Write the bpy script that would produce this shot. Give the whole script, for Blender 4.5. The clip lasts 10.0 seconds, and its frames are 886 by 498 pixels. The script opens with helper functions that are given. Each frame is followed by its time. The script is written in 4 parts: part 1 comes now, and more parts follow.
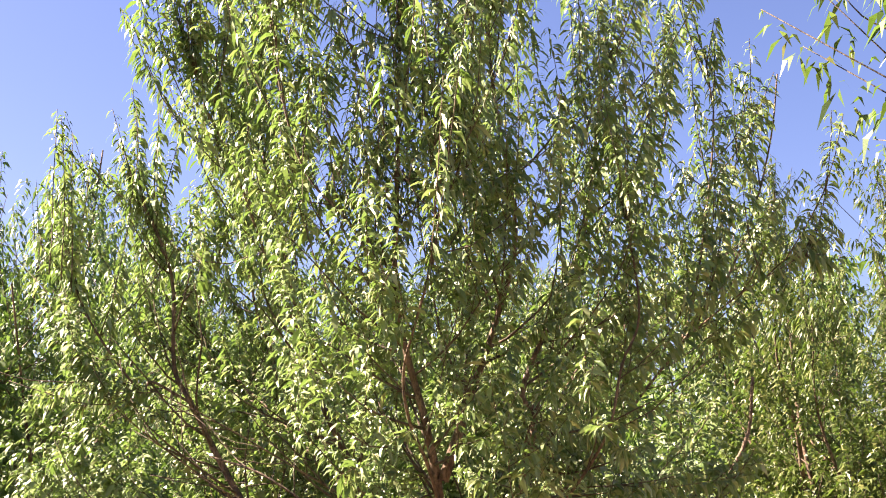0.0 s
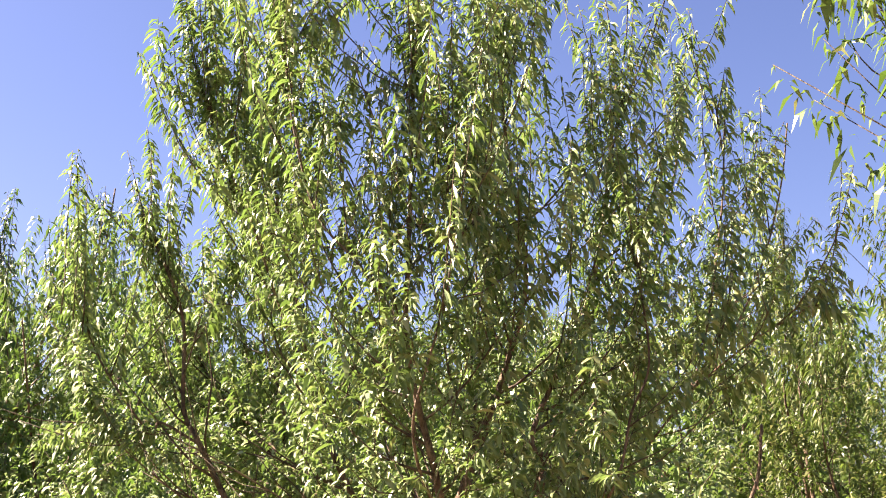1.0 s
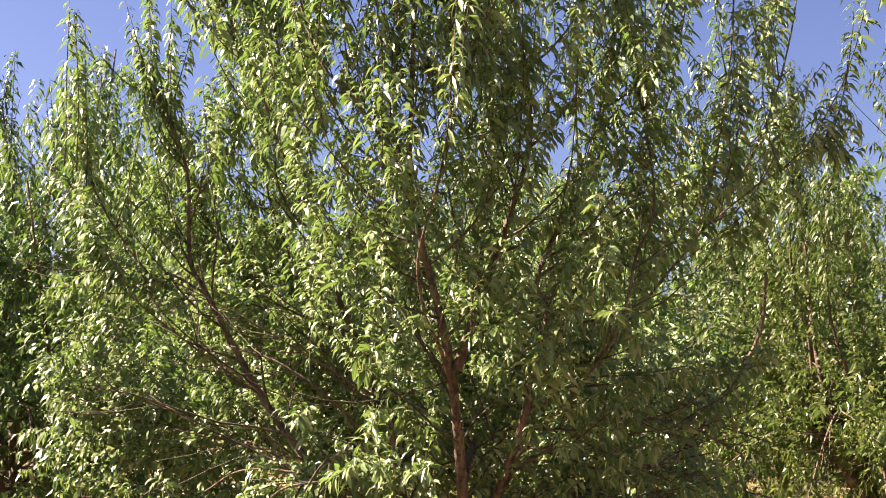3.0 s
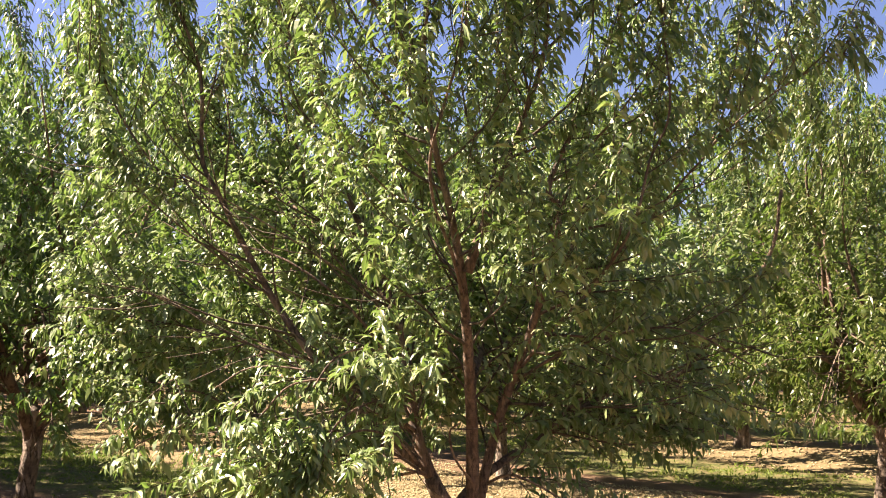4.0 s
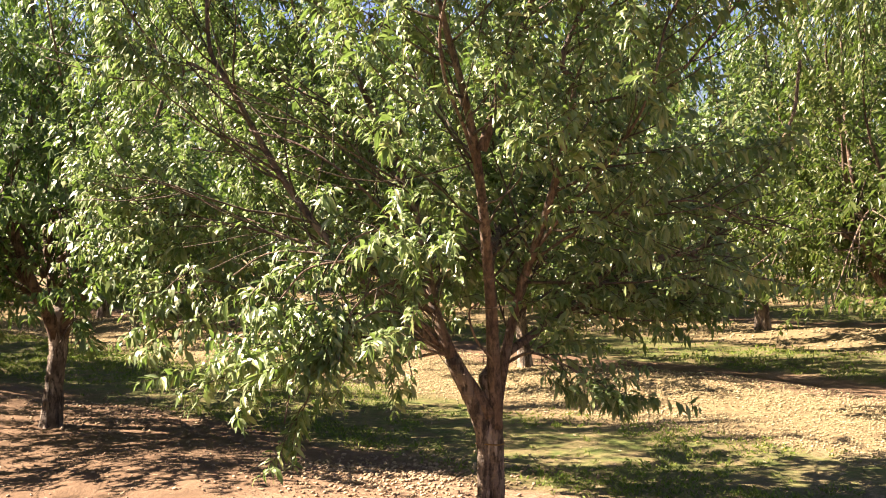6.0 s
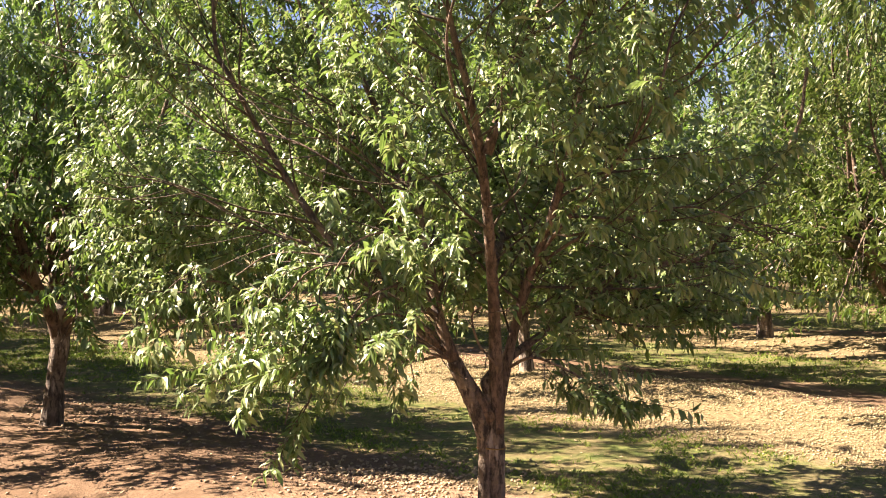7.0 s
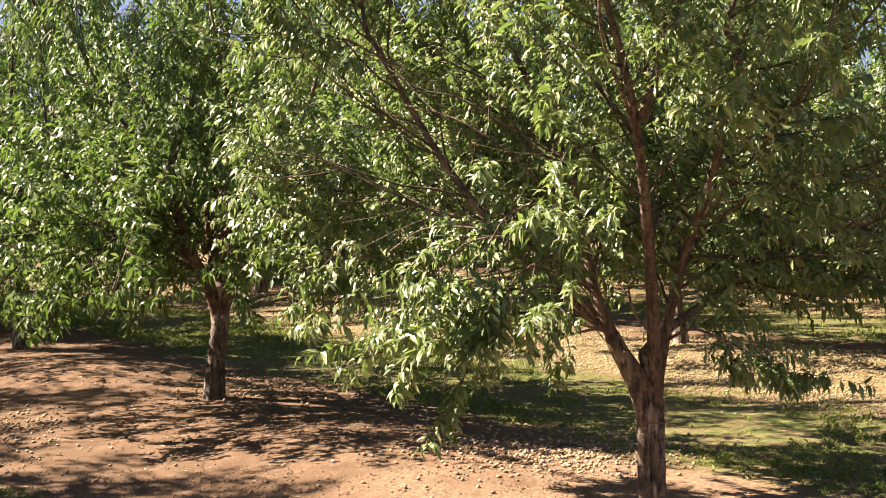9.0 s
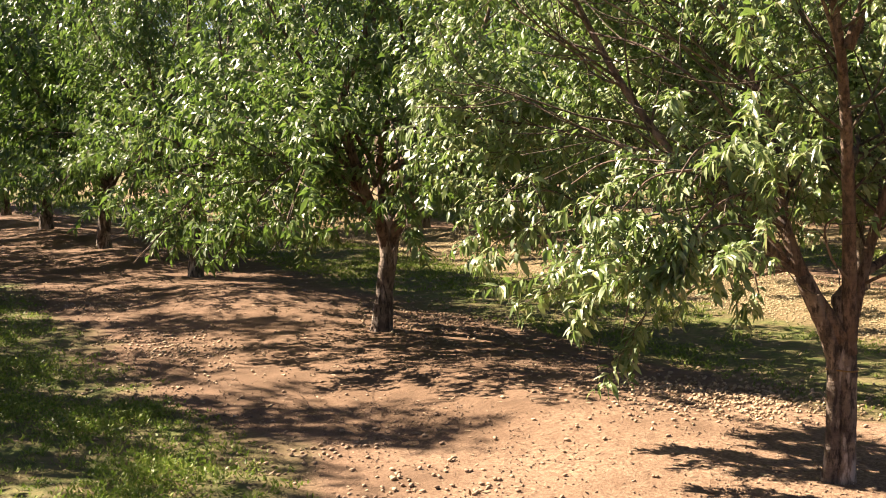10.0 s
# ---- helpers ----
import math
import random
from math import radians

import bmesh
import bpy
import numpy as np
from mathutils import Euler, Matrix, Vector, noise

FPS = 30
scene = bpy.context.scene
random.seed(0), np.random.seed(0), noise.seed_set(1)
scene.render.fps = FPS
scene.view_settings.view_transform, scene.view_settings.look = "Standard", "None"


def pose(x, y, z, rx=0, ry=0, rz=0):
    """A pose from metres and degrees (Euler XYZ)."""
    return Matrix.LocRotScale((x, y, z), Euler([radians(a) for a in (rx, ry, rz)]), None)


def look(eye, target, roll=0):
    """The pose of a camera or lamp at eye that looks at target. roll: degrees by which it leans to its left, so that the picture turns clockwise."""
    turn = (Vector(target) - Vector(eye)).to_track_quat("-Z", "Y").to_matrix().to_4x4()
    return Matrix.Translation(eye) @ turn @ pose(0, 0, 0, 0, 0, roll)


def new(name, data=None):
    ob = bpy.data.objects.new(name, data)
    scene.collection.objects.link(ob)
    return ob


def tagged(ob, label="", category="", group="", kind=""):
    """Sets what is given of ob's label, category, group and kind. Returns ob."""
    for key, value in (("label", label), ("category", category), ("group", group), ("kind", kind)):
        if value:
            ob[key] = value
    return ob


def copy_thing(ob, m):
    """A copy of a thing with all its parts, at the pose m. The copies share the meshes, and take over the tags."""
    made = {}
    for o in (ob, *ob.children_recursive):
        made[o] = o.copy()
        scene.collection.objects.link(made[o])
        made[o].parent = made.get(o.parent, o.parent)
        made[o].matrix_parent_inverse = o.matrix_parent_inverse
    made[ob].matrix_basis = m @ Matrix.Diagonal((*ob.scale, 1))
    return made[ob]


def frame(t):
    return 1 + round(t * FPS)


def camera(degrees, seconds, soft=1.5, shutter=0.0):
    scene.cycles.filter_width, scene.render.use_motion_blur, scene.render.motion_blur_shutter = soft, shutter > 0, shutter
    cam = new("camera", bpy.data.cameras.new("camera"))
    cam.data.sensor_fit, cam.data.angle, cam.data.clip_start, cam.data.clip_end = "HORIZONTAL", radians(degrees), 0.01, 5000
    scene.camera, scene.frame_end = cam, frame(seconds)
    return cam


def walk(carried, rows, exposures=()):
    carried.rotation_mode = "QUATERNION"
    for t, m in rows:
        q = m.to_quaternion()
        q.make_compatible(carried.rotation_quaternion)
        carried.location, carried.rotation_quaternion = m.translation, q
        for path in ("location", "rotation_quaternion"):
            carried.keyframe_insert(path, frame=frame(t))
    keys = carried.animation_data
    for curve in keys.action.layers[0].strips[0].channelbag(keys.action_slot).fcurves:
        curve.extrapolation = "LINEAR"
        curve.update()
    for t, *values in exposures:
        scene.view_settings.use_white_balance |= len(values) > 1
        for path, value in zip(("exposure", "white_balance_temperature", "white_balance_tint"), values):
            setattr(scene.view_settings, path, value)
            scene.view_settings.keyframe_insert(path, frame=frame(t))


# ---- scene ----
cam = camera(42.09, 10.0, 1.0)
PATH = [
    (0.0, -4.099, -3.903, 1.985, -46.61, 10.79, 0.64),
    (0.5, -4.134, -3.901, 2.002, -46.97, 12.21, -0.04),
    (1.0, -4.134, -3.911, 2.014, -46.41, 12.66, -0.10),
    (1.5, -4.143, -3.893, 1.995, -46.62, 11.68, 0.05),
    (2.0, -4.132, -3.901, 1.990, -46.31, 10.05, -0.09),
    (2.5, -4.107, -3.894, 1.943, -46.38, 7.80, 0.58),
    (4.0, -4.062, -3.879, 1.744, -45.35, 3.23, -0.92),
    (4.5, -4.048, -3.881, 1.683, -46.15, -0.51, 1.25),
    (5.0, -4.037, -3.883, 1.669, -44.78, -0.53, 1.09),
    (5.5, -4.027, -3.869, 1.654, -44.50, -1.66, 1.29),
    (7.0, -4.017, -3.842, 1.658, -44.29, -1.63, 0.18),
    (7.5, -4.011, -3.833, 1.654, -43.95, -2.27, 0.96),
    (8.0, -4.014, -3.819, 1.650, -43.23, -2.62, 1.44),
    (8.5, -4.005, -3.796, 1.649, -41.10, -3.15, 1.57),
    (9.0, -4.006, -3.772, 1.651, -37.12, -2.83, 1.59),
    (9.5, -4.007, -3.747, 1.656, -32.39, -3.05, 0.44),
    (10.0, -4.022, -3.608, 1.619, -29.28, -5.69, 0.96),
]
EXPOSURES = [(0.0, 2.9, 6800, 22), (2.0, 2.58, 6800, 22), (2.7, 2.46, 6800, 22), (4.5, 2.60, 6800, 22), (5.5, 2.64, 6800, 22), (8.0, 2.58, 6800, 22), (9.0, 2.39, 6800, 22), (10.0, 2.36, 6800, 22)]
walk(cam, [(t, pose(x, y, z, 90 + pitch, roll, yaw)) for t, x, y, z, yaw, pitch, roll in PATH], EXPOSURES)

# ---------------------------------------------------------------- world and sun
SUN_EL, SUN_AZ = 43.0, (-0.620, 0.785)
world = bpy.data.worlds.new("sky")
scene.world = world
world.use_nodes = True
wn, wl = world.node_tree.nodes, world.node_tree.links
sky = wn.new("ShaderNodeTexSky")
sky.sky_type, sky.sun_disc = "NISHITA", False
sky.sun_elevation, sky.sun_rotation = radians(SUN_EL), math.atan2(SUN_AZ[0], SUN_AZ[1])
sky.air_density, sky.dust_density, sky.ozone_density = 1.0, 1.2, 5.0
tint = wn.new("ShaderNodeMix")
tint.data_type, tint.blend_type = "RGBA", "MULTIPLY"
tint.inputs[0].default_value, tint.inputs[7].default_value = 1.0, (1.08, 0.97, 1.12, 1.0)
wl.new(sky.outputs[0], tint.inputs[6])
wl.new(tint.outputs[2], wn["Background"].inputs[0])
wn["Background"].inputs[1].default_value = 0.027
sun = new("sun", bpy.data.lights.new("sun", "SUN"))
sun.data.energy, sun.data.angle, sun.data.color = 5.0, radians(0.53), (1.0, 0.90, 0.72)
sun_dir = Vector((SUN_AZ[0] * math.cos(radians(SUN_EL)), SUN_AZ[1] * math.cos(radians(SUN_EL)), math.sin(radians(SUN_EL))))
sun.matrix_world = look(sun_dir * 50, (0, 0, 0))

# ---------------------------------------------------------------- materials


class Mat:
    """A node material with a few short ways to wire it."""

    def __init__(self, name):
        self.m = bpy.data.materials.new(name)
        self.m.use_nodes = True
        self.n, self.l = self.m.node_tree.nodes, self.m.node_tree.links
        self.b, self.out = self.n["Principled BSDF"], self.n["Material Output"]

    def put(self, socket, v):
        if hasattr(v, "links"):
            self.l.new(v, socket)
        else:
            socket.default_value = v

    def coord(self, sx=1.0, sy=1.0, sz=1.0):
        g = self.n.new("ShaderNodeNewGeometry")
        m = self.n.new("ShaderNodeMapping")
        m.inputs["Scale"].default_value = (sx, sy, sz)
        self.l.new(g.outputs["Position"], m.inputs["Vector"])
        return m.outputs[0]

    def local(self, sx=1.0, sy=1.0, sz=1.0):
        g = self.n.new("ShaderNodeTexCoord")
        m = self.n.new("ShaderNodeMapping")
        m.inputs["Scale"].default_value = (sx, sy, sz)
        self.l.new(g.outputs["Object"], m.inputs["Vector"])
        return m.outputs[0]

    def noise(self, vec, scale, detail=4.0, rough=0.55):
        t = self.n.new("ShaderNodeTexNoise")
        self.l.new(vec, t.inputs["Vector"])
        t.inputs["Scale"].default_value, t.inputs["Detail"].default_value, t.inputs["Roughness"].default_value = scale, detail, rough
        return t.outputs["Fac"]

    def ramp(self, fac, *stops):
        r = self.n.new("ShaderNodeValToRGB")
        els = r.color_ramp.elements
        while len(els) < len(stops):
            els.new(0.5)
        for e, (p, c) in zip(els, stops):
            e.position = p
            e.color = (*c, 1.0) if isinstance(c, tuple) else (c, c, c, 1.0)
        self.put(r.inputs[0], fac)
        return r.outputs[0]

    def mix(self, fac, a, b, how="MIX"):
        x = self.n.new("ShaderNodeMix")
        x.data_type, x.blend_type = "RGBA", how
        self.put(x.inputs[0], fac)
        for s, v in ((x.inputs[6], a), (x.inputs[7], b)):
            self.put(s, (*v, 1.0) if isinstance(v, tuple) else v)
        return x.outputs[2]

    def math(self, op, a, b=0.0):
        x = self.n.new("ShaderNodeMath")
        x.operation = op
        self.put(x.inputs[0], a)
        self.put(x.inputs[1], b)
        return x.outputs[0]

    def bump(self, height, strength, dist):
        x = self.n.new("ShaderNodeBump")
        x.inputs["Strength"].default_value, x.inputs["Distance"].default_value = strength, dist
        self.l.new(height, x.inputs["Height"])
        self.l.new(x.outputs[0], self.b.inputs["Normal"])

    def island(self):
        return self.n.new("ShaderNodeNewGeometry").outputs["Random Per Island"]

    def object_random(self):
        return self.n.new("ShaderNodeObjectInfo").outputs["Random"]


def leaf_material(name, rnd, dark, mid, light, yellow, gloss=0.65, through_light=0.28):
    k = Mat(name)
    r = k.object_random() if rnd == "object" else k.island()
    col = k.ramp(r, (0.0, dark), (0.42, mid), (0.80, light), (1.0, yellow))
    patch = k.noise(k.local(), 1.3, 2.0)
    col = k.mix(k.ramp(patch, (0.35, 0.0), (0.7, 0.45)), col, k.mix(0.5, col, light))
    vein = k.noise(k.local(), 90.0, 2.0)
    col = k.mix(k.ramp(vein, (0.3, 0.0), (0.75, 0.25)), col, mid)
    k.put(k.b.inputs["Base Color"], col)
    k.b.inputs["Roughness"].default_value = 0.42
    k.b.inputs["Specular IOR Level"].default_value = gloss
    k.bump(vein, 0.15, 0.002)
    tr = k.n.new("ShaderNodeBsdfTranslucent")
    k.put(tr.inputs["Color"], k.mix(0.5, col, (0.14, 0.26, 0.028)))
    mx = k.n.new("ShaderNodeMixShader")
    mx.inputs[0].default_value = through_light
    k.l.new(k.b.outputs[0], mx.inputs[1])
    k.l.new(tr.outputs[0], mx.inputs[2])
    k.l.new(mx.outputs[0], k.out.inputs["Surface"])
    return k.m


LEAF = leaf_material("almond_leaf", "island", (0.048, 0.090, 0.018), (0.130, 0.195, 0.052), (0.27, 0.32, 0.135), (0.33, 0.325, 0.13), 0.75, 0.38)
# Darker copy of LEAF: neighbours' greener leaves, with a backlit, shaded look painted in.
DIM_GREEN_LEAF = leaf_material("dim_green_almond_leaf", "island", (0.032, 0.066, 0.011), (0.080, 0.138, 0.028), (0.165, 0.228, 0.072), (0.23, 0.225, 0.08), 0.55, 0.38)
PALE_LEAF = leaf_material("pale_almond_leaf", "island", (0.034, 0.062, 0.010), (0.078, 0.110, 0.021), (0.14, 0.16, 0.045), (0.20, 0.19, 0.06), 0.5, 0.40)
LEAF_ONE = leaf_material("almond_leaf_single", "object", (0.048, 0.090, 0.018), (0.130, 0.195, 0.052), (0.27, 0.32, 0.135), (0.33, 0.325, 0.13), 0.75, 0.38)
WEED = leaf_material("weed_leaf", "island", (0.06, 0.11, 0.014), (0.125, 0.18, 0.026), (0.23, 0.265, 0.055), (0.30, 0.27, 0.09), 0.15)


def bark_material(name, low, high, crack, scar=None):
    k = Mat(name)
    v = k.local(1, 1, 0.35)
    grain = k.noise(v, 34.0, 6.0, 0.7)
    blotch = k.noise(k.local(), 6.0, 3.0)
    rings = k.noise(k.local(0.6, 0.6, 9.0), 6.0, 3.0)
    col = k.mix(k.ramp(blotch, (0.38, 0.0), (0.62, 1.0)), low, high)
    col = k.mix(k.ramp(grain, (0.40, 1.0), (0.54, 0.0)), col, crack)
    col = k.mix(k.ramp(rings, (0.55, 0.0), (0.72, 0.4)), col, crack)
    if scar:
        col = k.mix(k.ramp(k.noise(k.local(1, 1, 0.30), 15.0, 4.0, 0.6), (0.57, 0.0), (0.64, 0.85)), col, scar)
    k.put(k.b.inputs["Base Color"], col)
    k.b.inputs["Roughness"].default_value = 0.85
    k.bump(k.math("ADD", grain, k.math("MULTIPLY", rings, 0.6)), 0.9, 0.018)
    return k.m


BARK = bark_material("trunk_bark", (0.080, 0.056, 0.038), (0.245, 0.185, 0.130), (0.030, 0.020, 0.013), (0.40, 0.33, 0.26))
LIMB = bark_material("limb_bark", (0.115, 0.070, 0.042), (0.21, 0.145, 0.095), (0.045, 0.028, 0.018))
TWIG = bark_material("twig_bark", (0.085, 0.055, 0.034), (0.14, 0.105, 0.066), (0.045, 0.03, 0.018))

ROW, STEP = 5.4, 4.69          # between tree rows (x), between trees in a row (y)


def soil_material():
    k = Mat("orchard_soil")
    v = k.coord()
    big, mid, fine = k.noise(v, 0.7, 4.0), k.noise(v, 4.5, 5.0, 0.6), k.noise(v, 60.0, 5.0, 0.7)
    col = k.ramp(mid, (0.25, (0.095, 0.06, 0.035)), (0.5, (0.145, 0.091, 0.054)), (0.75, (0.20, 0.128, 0.079)))
    sep0 = k.n.new("ShaderNodeSeparateXYZ")
    k.l.new(v, sep0.inputs[0])
    trodden = k.ramp(k.math("ADD", k.math("MULTIPLY", sep0.outputs[1], 0.12), k.math("MULTIPLY", k.noise(v, 1.4, 4.0), 0.9)), (0.48, 1.0), (0.74, 0.0))
    crumbs = k.ramp(k.noise(v, 30.0, 4.0, 0.7), (0.40, (0.205, 0.130, 0.080)), (0.60, (0.345, 0.238, 0.152)))
    col = k.mix(k.math("MULTIPLY", trodden, 0.8), col, crumbs)
    col = k.mix(k.ramp(fine, (0.35, 0.55), (0.6, 0.0)), col, (0.09, 0.055, 0.031))
    sep = k.n.new("ShaderNodeSeparateXYZ")
    k.l.new(v, sep.inputs[0])
    wob = k.math("MULTIPLY", k.math("SUBTRACT", big, 0.5), 1.6)
    x = k.math("ADD", sep.outputs[0], wob)
    across = k.math("DIVIDE", k.math("FLOORED_MODULO", x, ROW), ROW)
    green = k.ramp(across, (0.20, 0.0), (0.28, 1.0), (0.58, 1.0), (0.66, 0.0))
    thatch = k.ramp(k.noise(v, 14.0, 4.0), (0.3, (0.045, 0.070, 0.014)), (0.52, (0.090, 0.118, 0.029)), (0.75, (0.18, 0.172, 0.060)))
    col = k.mix(k.math("MULTIPLY", green, k.ramp(mid, (0.36, 0.92), (0.62, 0.40))), col, thatch)
    husk = k.math("MULTIPLY", k.ramp(across, (0.59, 0.0), (0.66, 1.0), (0.94, 1.0), (1.0, 0.3)), k.math("GREATER_THAN", x, 1.0))
    strew = k.ramp(k.noise(v, 26.0, 3.0, 0.7), (0.35, (0.122, 0.090, 0.04)), (0.55, (0.205, 0.160, 0.08)), (0.7, (0.30, 0.245, 0.125)))
    col = k.mix(k.math("MULTIPLY", husk, 0.75), col, strew)
    k.put(k.b.inputs["Base Color"], col)
    k.b.inputs["Roughness"].default_value = 0.95
    k.b.inputs["Specular IOR Level"].default_value = 0.15
    k.bump(k.math("ADD", k.math("MULTIPLY", fine, 0.9), k.math("ADD", mid, k.noise(v, 18.0, 4.0, 0.65))), 0.7, 0.020)
    return k.m


SOIL = soil_material()


def plain_material(name, c0, c1, rough, rnd="island", scale=40.0):
    k = Mat(name)
    r = k.island() if rnd == "island" else k.object_random()
    col = k.ramp(r, (0.0, c0), (1.0, c1))
    g = k.noise(k.local(), scale, 4.0, 0.65)
    col = k.mix(k.ramp(g, (0.35, 0.5), (0.6, 0.0)), col, tuple(c * 0.5 for c in c0))
    k.put(k.b.inputs["Base Color"], col)
    k.b.inputs["Roughness"].default_value = rough
    k.bump(g, 0.3, 0.001)
    return k.m


FIELD_NUT = plain_material("almond_hull_straw", (0.19, 0.142, 0.060), (0.53, 0.45, 0.25), 0.8, scale=120.0)
NUT = plain_material("almond_hull", (0.25, 0.165, 0.09), (0.48, 0.355, 0.215), 0.8, scale=120.0)
LITTER = plain_material("dry_litter", (0.18, 0.11, 0.055), (0.38, 0.29, 0.175), 0.85, scale=90.0)
NUT_ONE = plain_material("almond_hull_single", (0.23, 0.148, 0.085), (0.42, 0.30, 0.185), 0.8, "object", 3.0)
CLOD = plain_material("soil_clod", (0.12, 0.080, 0.048), (0.27, 0.185, 0.118), 0.95, scale=70.0)
TWINE = plain_material("twine", (0.20, 0.12, 0.035), (0.25, 0.15, 0.045), 0.9, "object", 160.0)

# ---------------------------------------------------------------- mesh helpers
rng = np.random.default_rng(7)


def link(name, verts, faces, mat, parent=None, label="", smooth=True):
    me = bpy.data.meshes.new(name)
    me.from_pydata([tuple(v) for v in verts], [], faces)
    me.materials.append(mat)
    if smooth:
        me.polygons.foreach_set("use_smooth", [True] * len(me.polygons))
    me.update()
    ob = new(name, me)
    if parent is not None:
        ob.parent = parent
    return tagged(ob, label)


def link_arrays(name, verts, loops, sizes, mat, parent=None, label="", smooth=False):
    """A large mesh straight from arrays: corner indices and the corner count of each face."""
    me = bpy.data.meshes.new(name)
    me.vertices.add(len(verts))
    me.vertices.foreach_set("co", np.ascontiguousarray(verts, dtype=np.float32).ravel())
    me.loops.add(len(loops))
    me.loops.foreach_set("vertex_index", np.ascontiguousarray(loops, dtype=np.int32))
    starts = np.concatenate(([0], np.cumsum(sizes)[:-1])).astype(np.int32)
    me.polygons.add(len(sizes))
    me.polygons.foreach_set("loop_start", starts)
    me.materials.append(mat)
    me.update(calc_edges=True)
    me.polygons.foreach_set("use_smooth", np.full(len(sizes), smooth))
    me.validate()
    ob = new(name, me)
    if parent is not None:
        ob.parent = parent
    return tagged(ob, label)


def unit(a):
    return a / np.maximum(np.linalg.norm(a, axis=-1, keepdims=True), 1e-9)


def smooth_line(pts, per):
    """A rounded line through a few points."""
    p = np.array(pts, float)
    p = np.vstack((2 * p[0] - p[1], p, 2 * p[-1] - p[-2]))
    out = []
    for i in range(1, len(p) - 2):
        for s in np.linspace(0, 1, per, endpoint=False):
            a, b, c, d = p[i - 1], p[i], p[i + 1], p[i + 2]
            out.append(0.5 * (2 * b + (c - a) * s + (2 * a - 5 * b + 4 * c - d) * s * s + (3 * b - a - 3 * c + d) * s ** 3))
    out.append(p[-2])
    return np.array(out)


def tube(line, radii, sides, knobs=0.0, seed=0):
    """A tapered tube along a line, with slight knobs; closed at the end by a point."""
    line, radii = np.asarray(line, float), np.asarray(radii, float)
    n = len(line)
    tan = unit(np.gradient(line, axis=0))
    ref = np.array([0.3, 0.9, 0.1]) if abs(tan[0][2]) > 0.6 else np.array([0, 0, 1.0])
    u = unit(np.cross(tan, ref))
    w = np.cross(tan, u)
    ang = np.linspace(0, 2 * np.pi, sides, endpoint=False)
    r = np.repeat(radii[:, None], sides, 1)
    if knobs:
        g = np.random.default_rng(seed)
        soft = g.normal(0, 1, (n, sides))
        soft = (soft + np.roll(soft, 1, 1) + np.roll(soft, -1, 1)) / 3
        r = r * (1 + knobs * soft)
    ring = line[:, None] + r[..., None] * (np.cos(ang)[None, :, None] * u[:, None] + np.sin(ang)[None, :, None] * w[:, None])
    verts = np.vstack((ring.reshape(-1, 3), line[-1] + tan[-1] * radii[-1]))
    faces = []
    for i in range(n - 1):
        for j in range(sides):
            k = (j + 1) % sides
            faces.append((i * sides + j, i * sides + k, (i + 1) * sides + k, (i + 1) * sides + j))
    top = n * sides
    for j in range(sides):
        faces.append(((n - 1) * sides + j, (n - 1) * sides + (j + 1) % sides, top))
    faces.append(tuple(range(sides - 1, -1, -1)))
    return verts, faces


class Bundle:
    """Many tubes joined into one mesh."""

    def __init__(self):
        self.v, self.loops, self.sizes, self.count = [], [], [], 0

    def add(self, verts, faces):
        self.v.append(verts)
        for f in faces:
            self.loops.extend(i + self.count for i in f)
            self.sizes.append(len(f))
        self.count += len(verts)


# ---------------------------------------------------------------- leaves
def leaf_shape(detail):
    """Almond leaf of unit length and half width 1: points as (side, along, fold), and faces."""
    if detail == 2:
        p = [(0, 0, 0), (-0.92, 0.30, 0.30), (0, 0.30, 0), (0.92, 0.30, 0.30), (-0.74, 0.64, 0.22), (0, 0.64, 0), (0.74, 0.64, 0.22), (0, 1.0, 0)]
        f = [(0, 2, 1), (0, 3, 2), (1, 2, 5, 4), (2, 3, 6, 5), (4, 5, 7), (5, 6, 7)]
    elif detail == 1:
        p = [(0, 0, 0), (-1.0, 0.38, 0.0), (1.0, 0.38, 0.0), (-0.62, 0.72, 0.0), (0.62, 0.72, 0.0), (0, 1.0, 0)]
        f = [(0, 2, 1), (1, 2, 4, 3), (3, 4, 5)]
    else:
        p = [(0, 0, 0), (-1.0, 0.42, 0.0), (0, 1.0, 0), (1.0, 0.42, 0.0)]
        f = [(0, 3, 2, 1)]
    return np.array(p, float), f


def leaves(base, axis, face, length, width, detail, fall=None):
    """Arrays of a mesh with one leaf at each base, that sets out along axis and arches over towards fall."""
    p, f = leaf_shape(detail)
    axis = unit(axis)
    fall = axis if fall is None else unit(fall)
    mean = unit(axis + fall + 1e-6)
    side = unit(np.cross(mean, face))
    up = np.cross(side, mean)
    n, m = len(base), len(p)
    s = p[None, :, 1:2]
    half = width[:, None, None] * 0.5
    v = (base[:, None] + side[:, None] * (p[None, :, 0:1] * half) + up[:, None] * (p[None, :, 2:3] * half)
         + length[:, None, None] * (axis[:, None] * (s - 0.5 * s * s) + fall[:, None] * (0.5 * s * s)))
    one = np.array([i for q in f for i in q])
    loops = (one[None, :] + (np.arange(n) * m)[:, None]).ravel()
    sizes = np.tile([len(q) for q in f], n)
    return v.reshape(-1, 3), loops, sizes


# ---------------------------------------------------------------- trees
def crown_radius(z, top):
    """How far the crown reaches from the trunk at height z."""
    return np.interp(z, [0.3, 0.7, 1.2, 2.0, 2.7, 0.78 * top, 0.88 * top, 0.96 * top, top], [1.3, 1.9, 2.2, 2.3, 2.2, 1.75, 1.35, 0.85, 0.4])


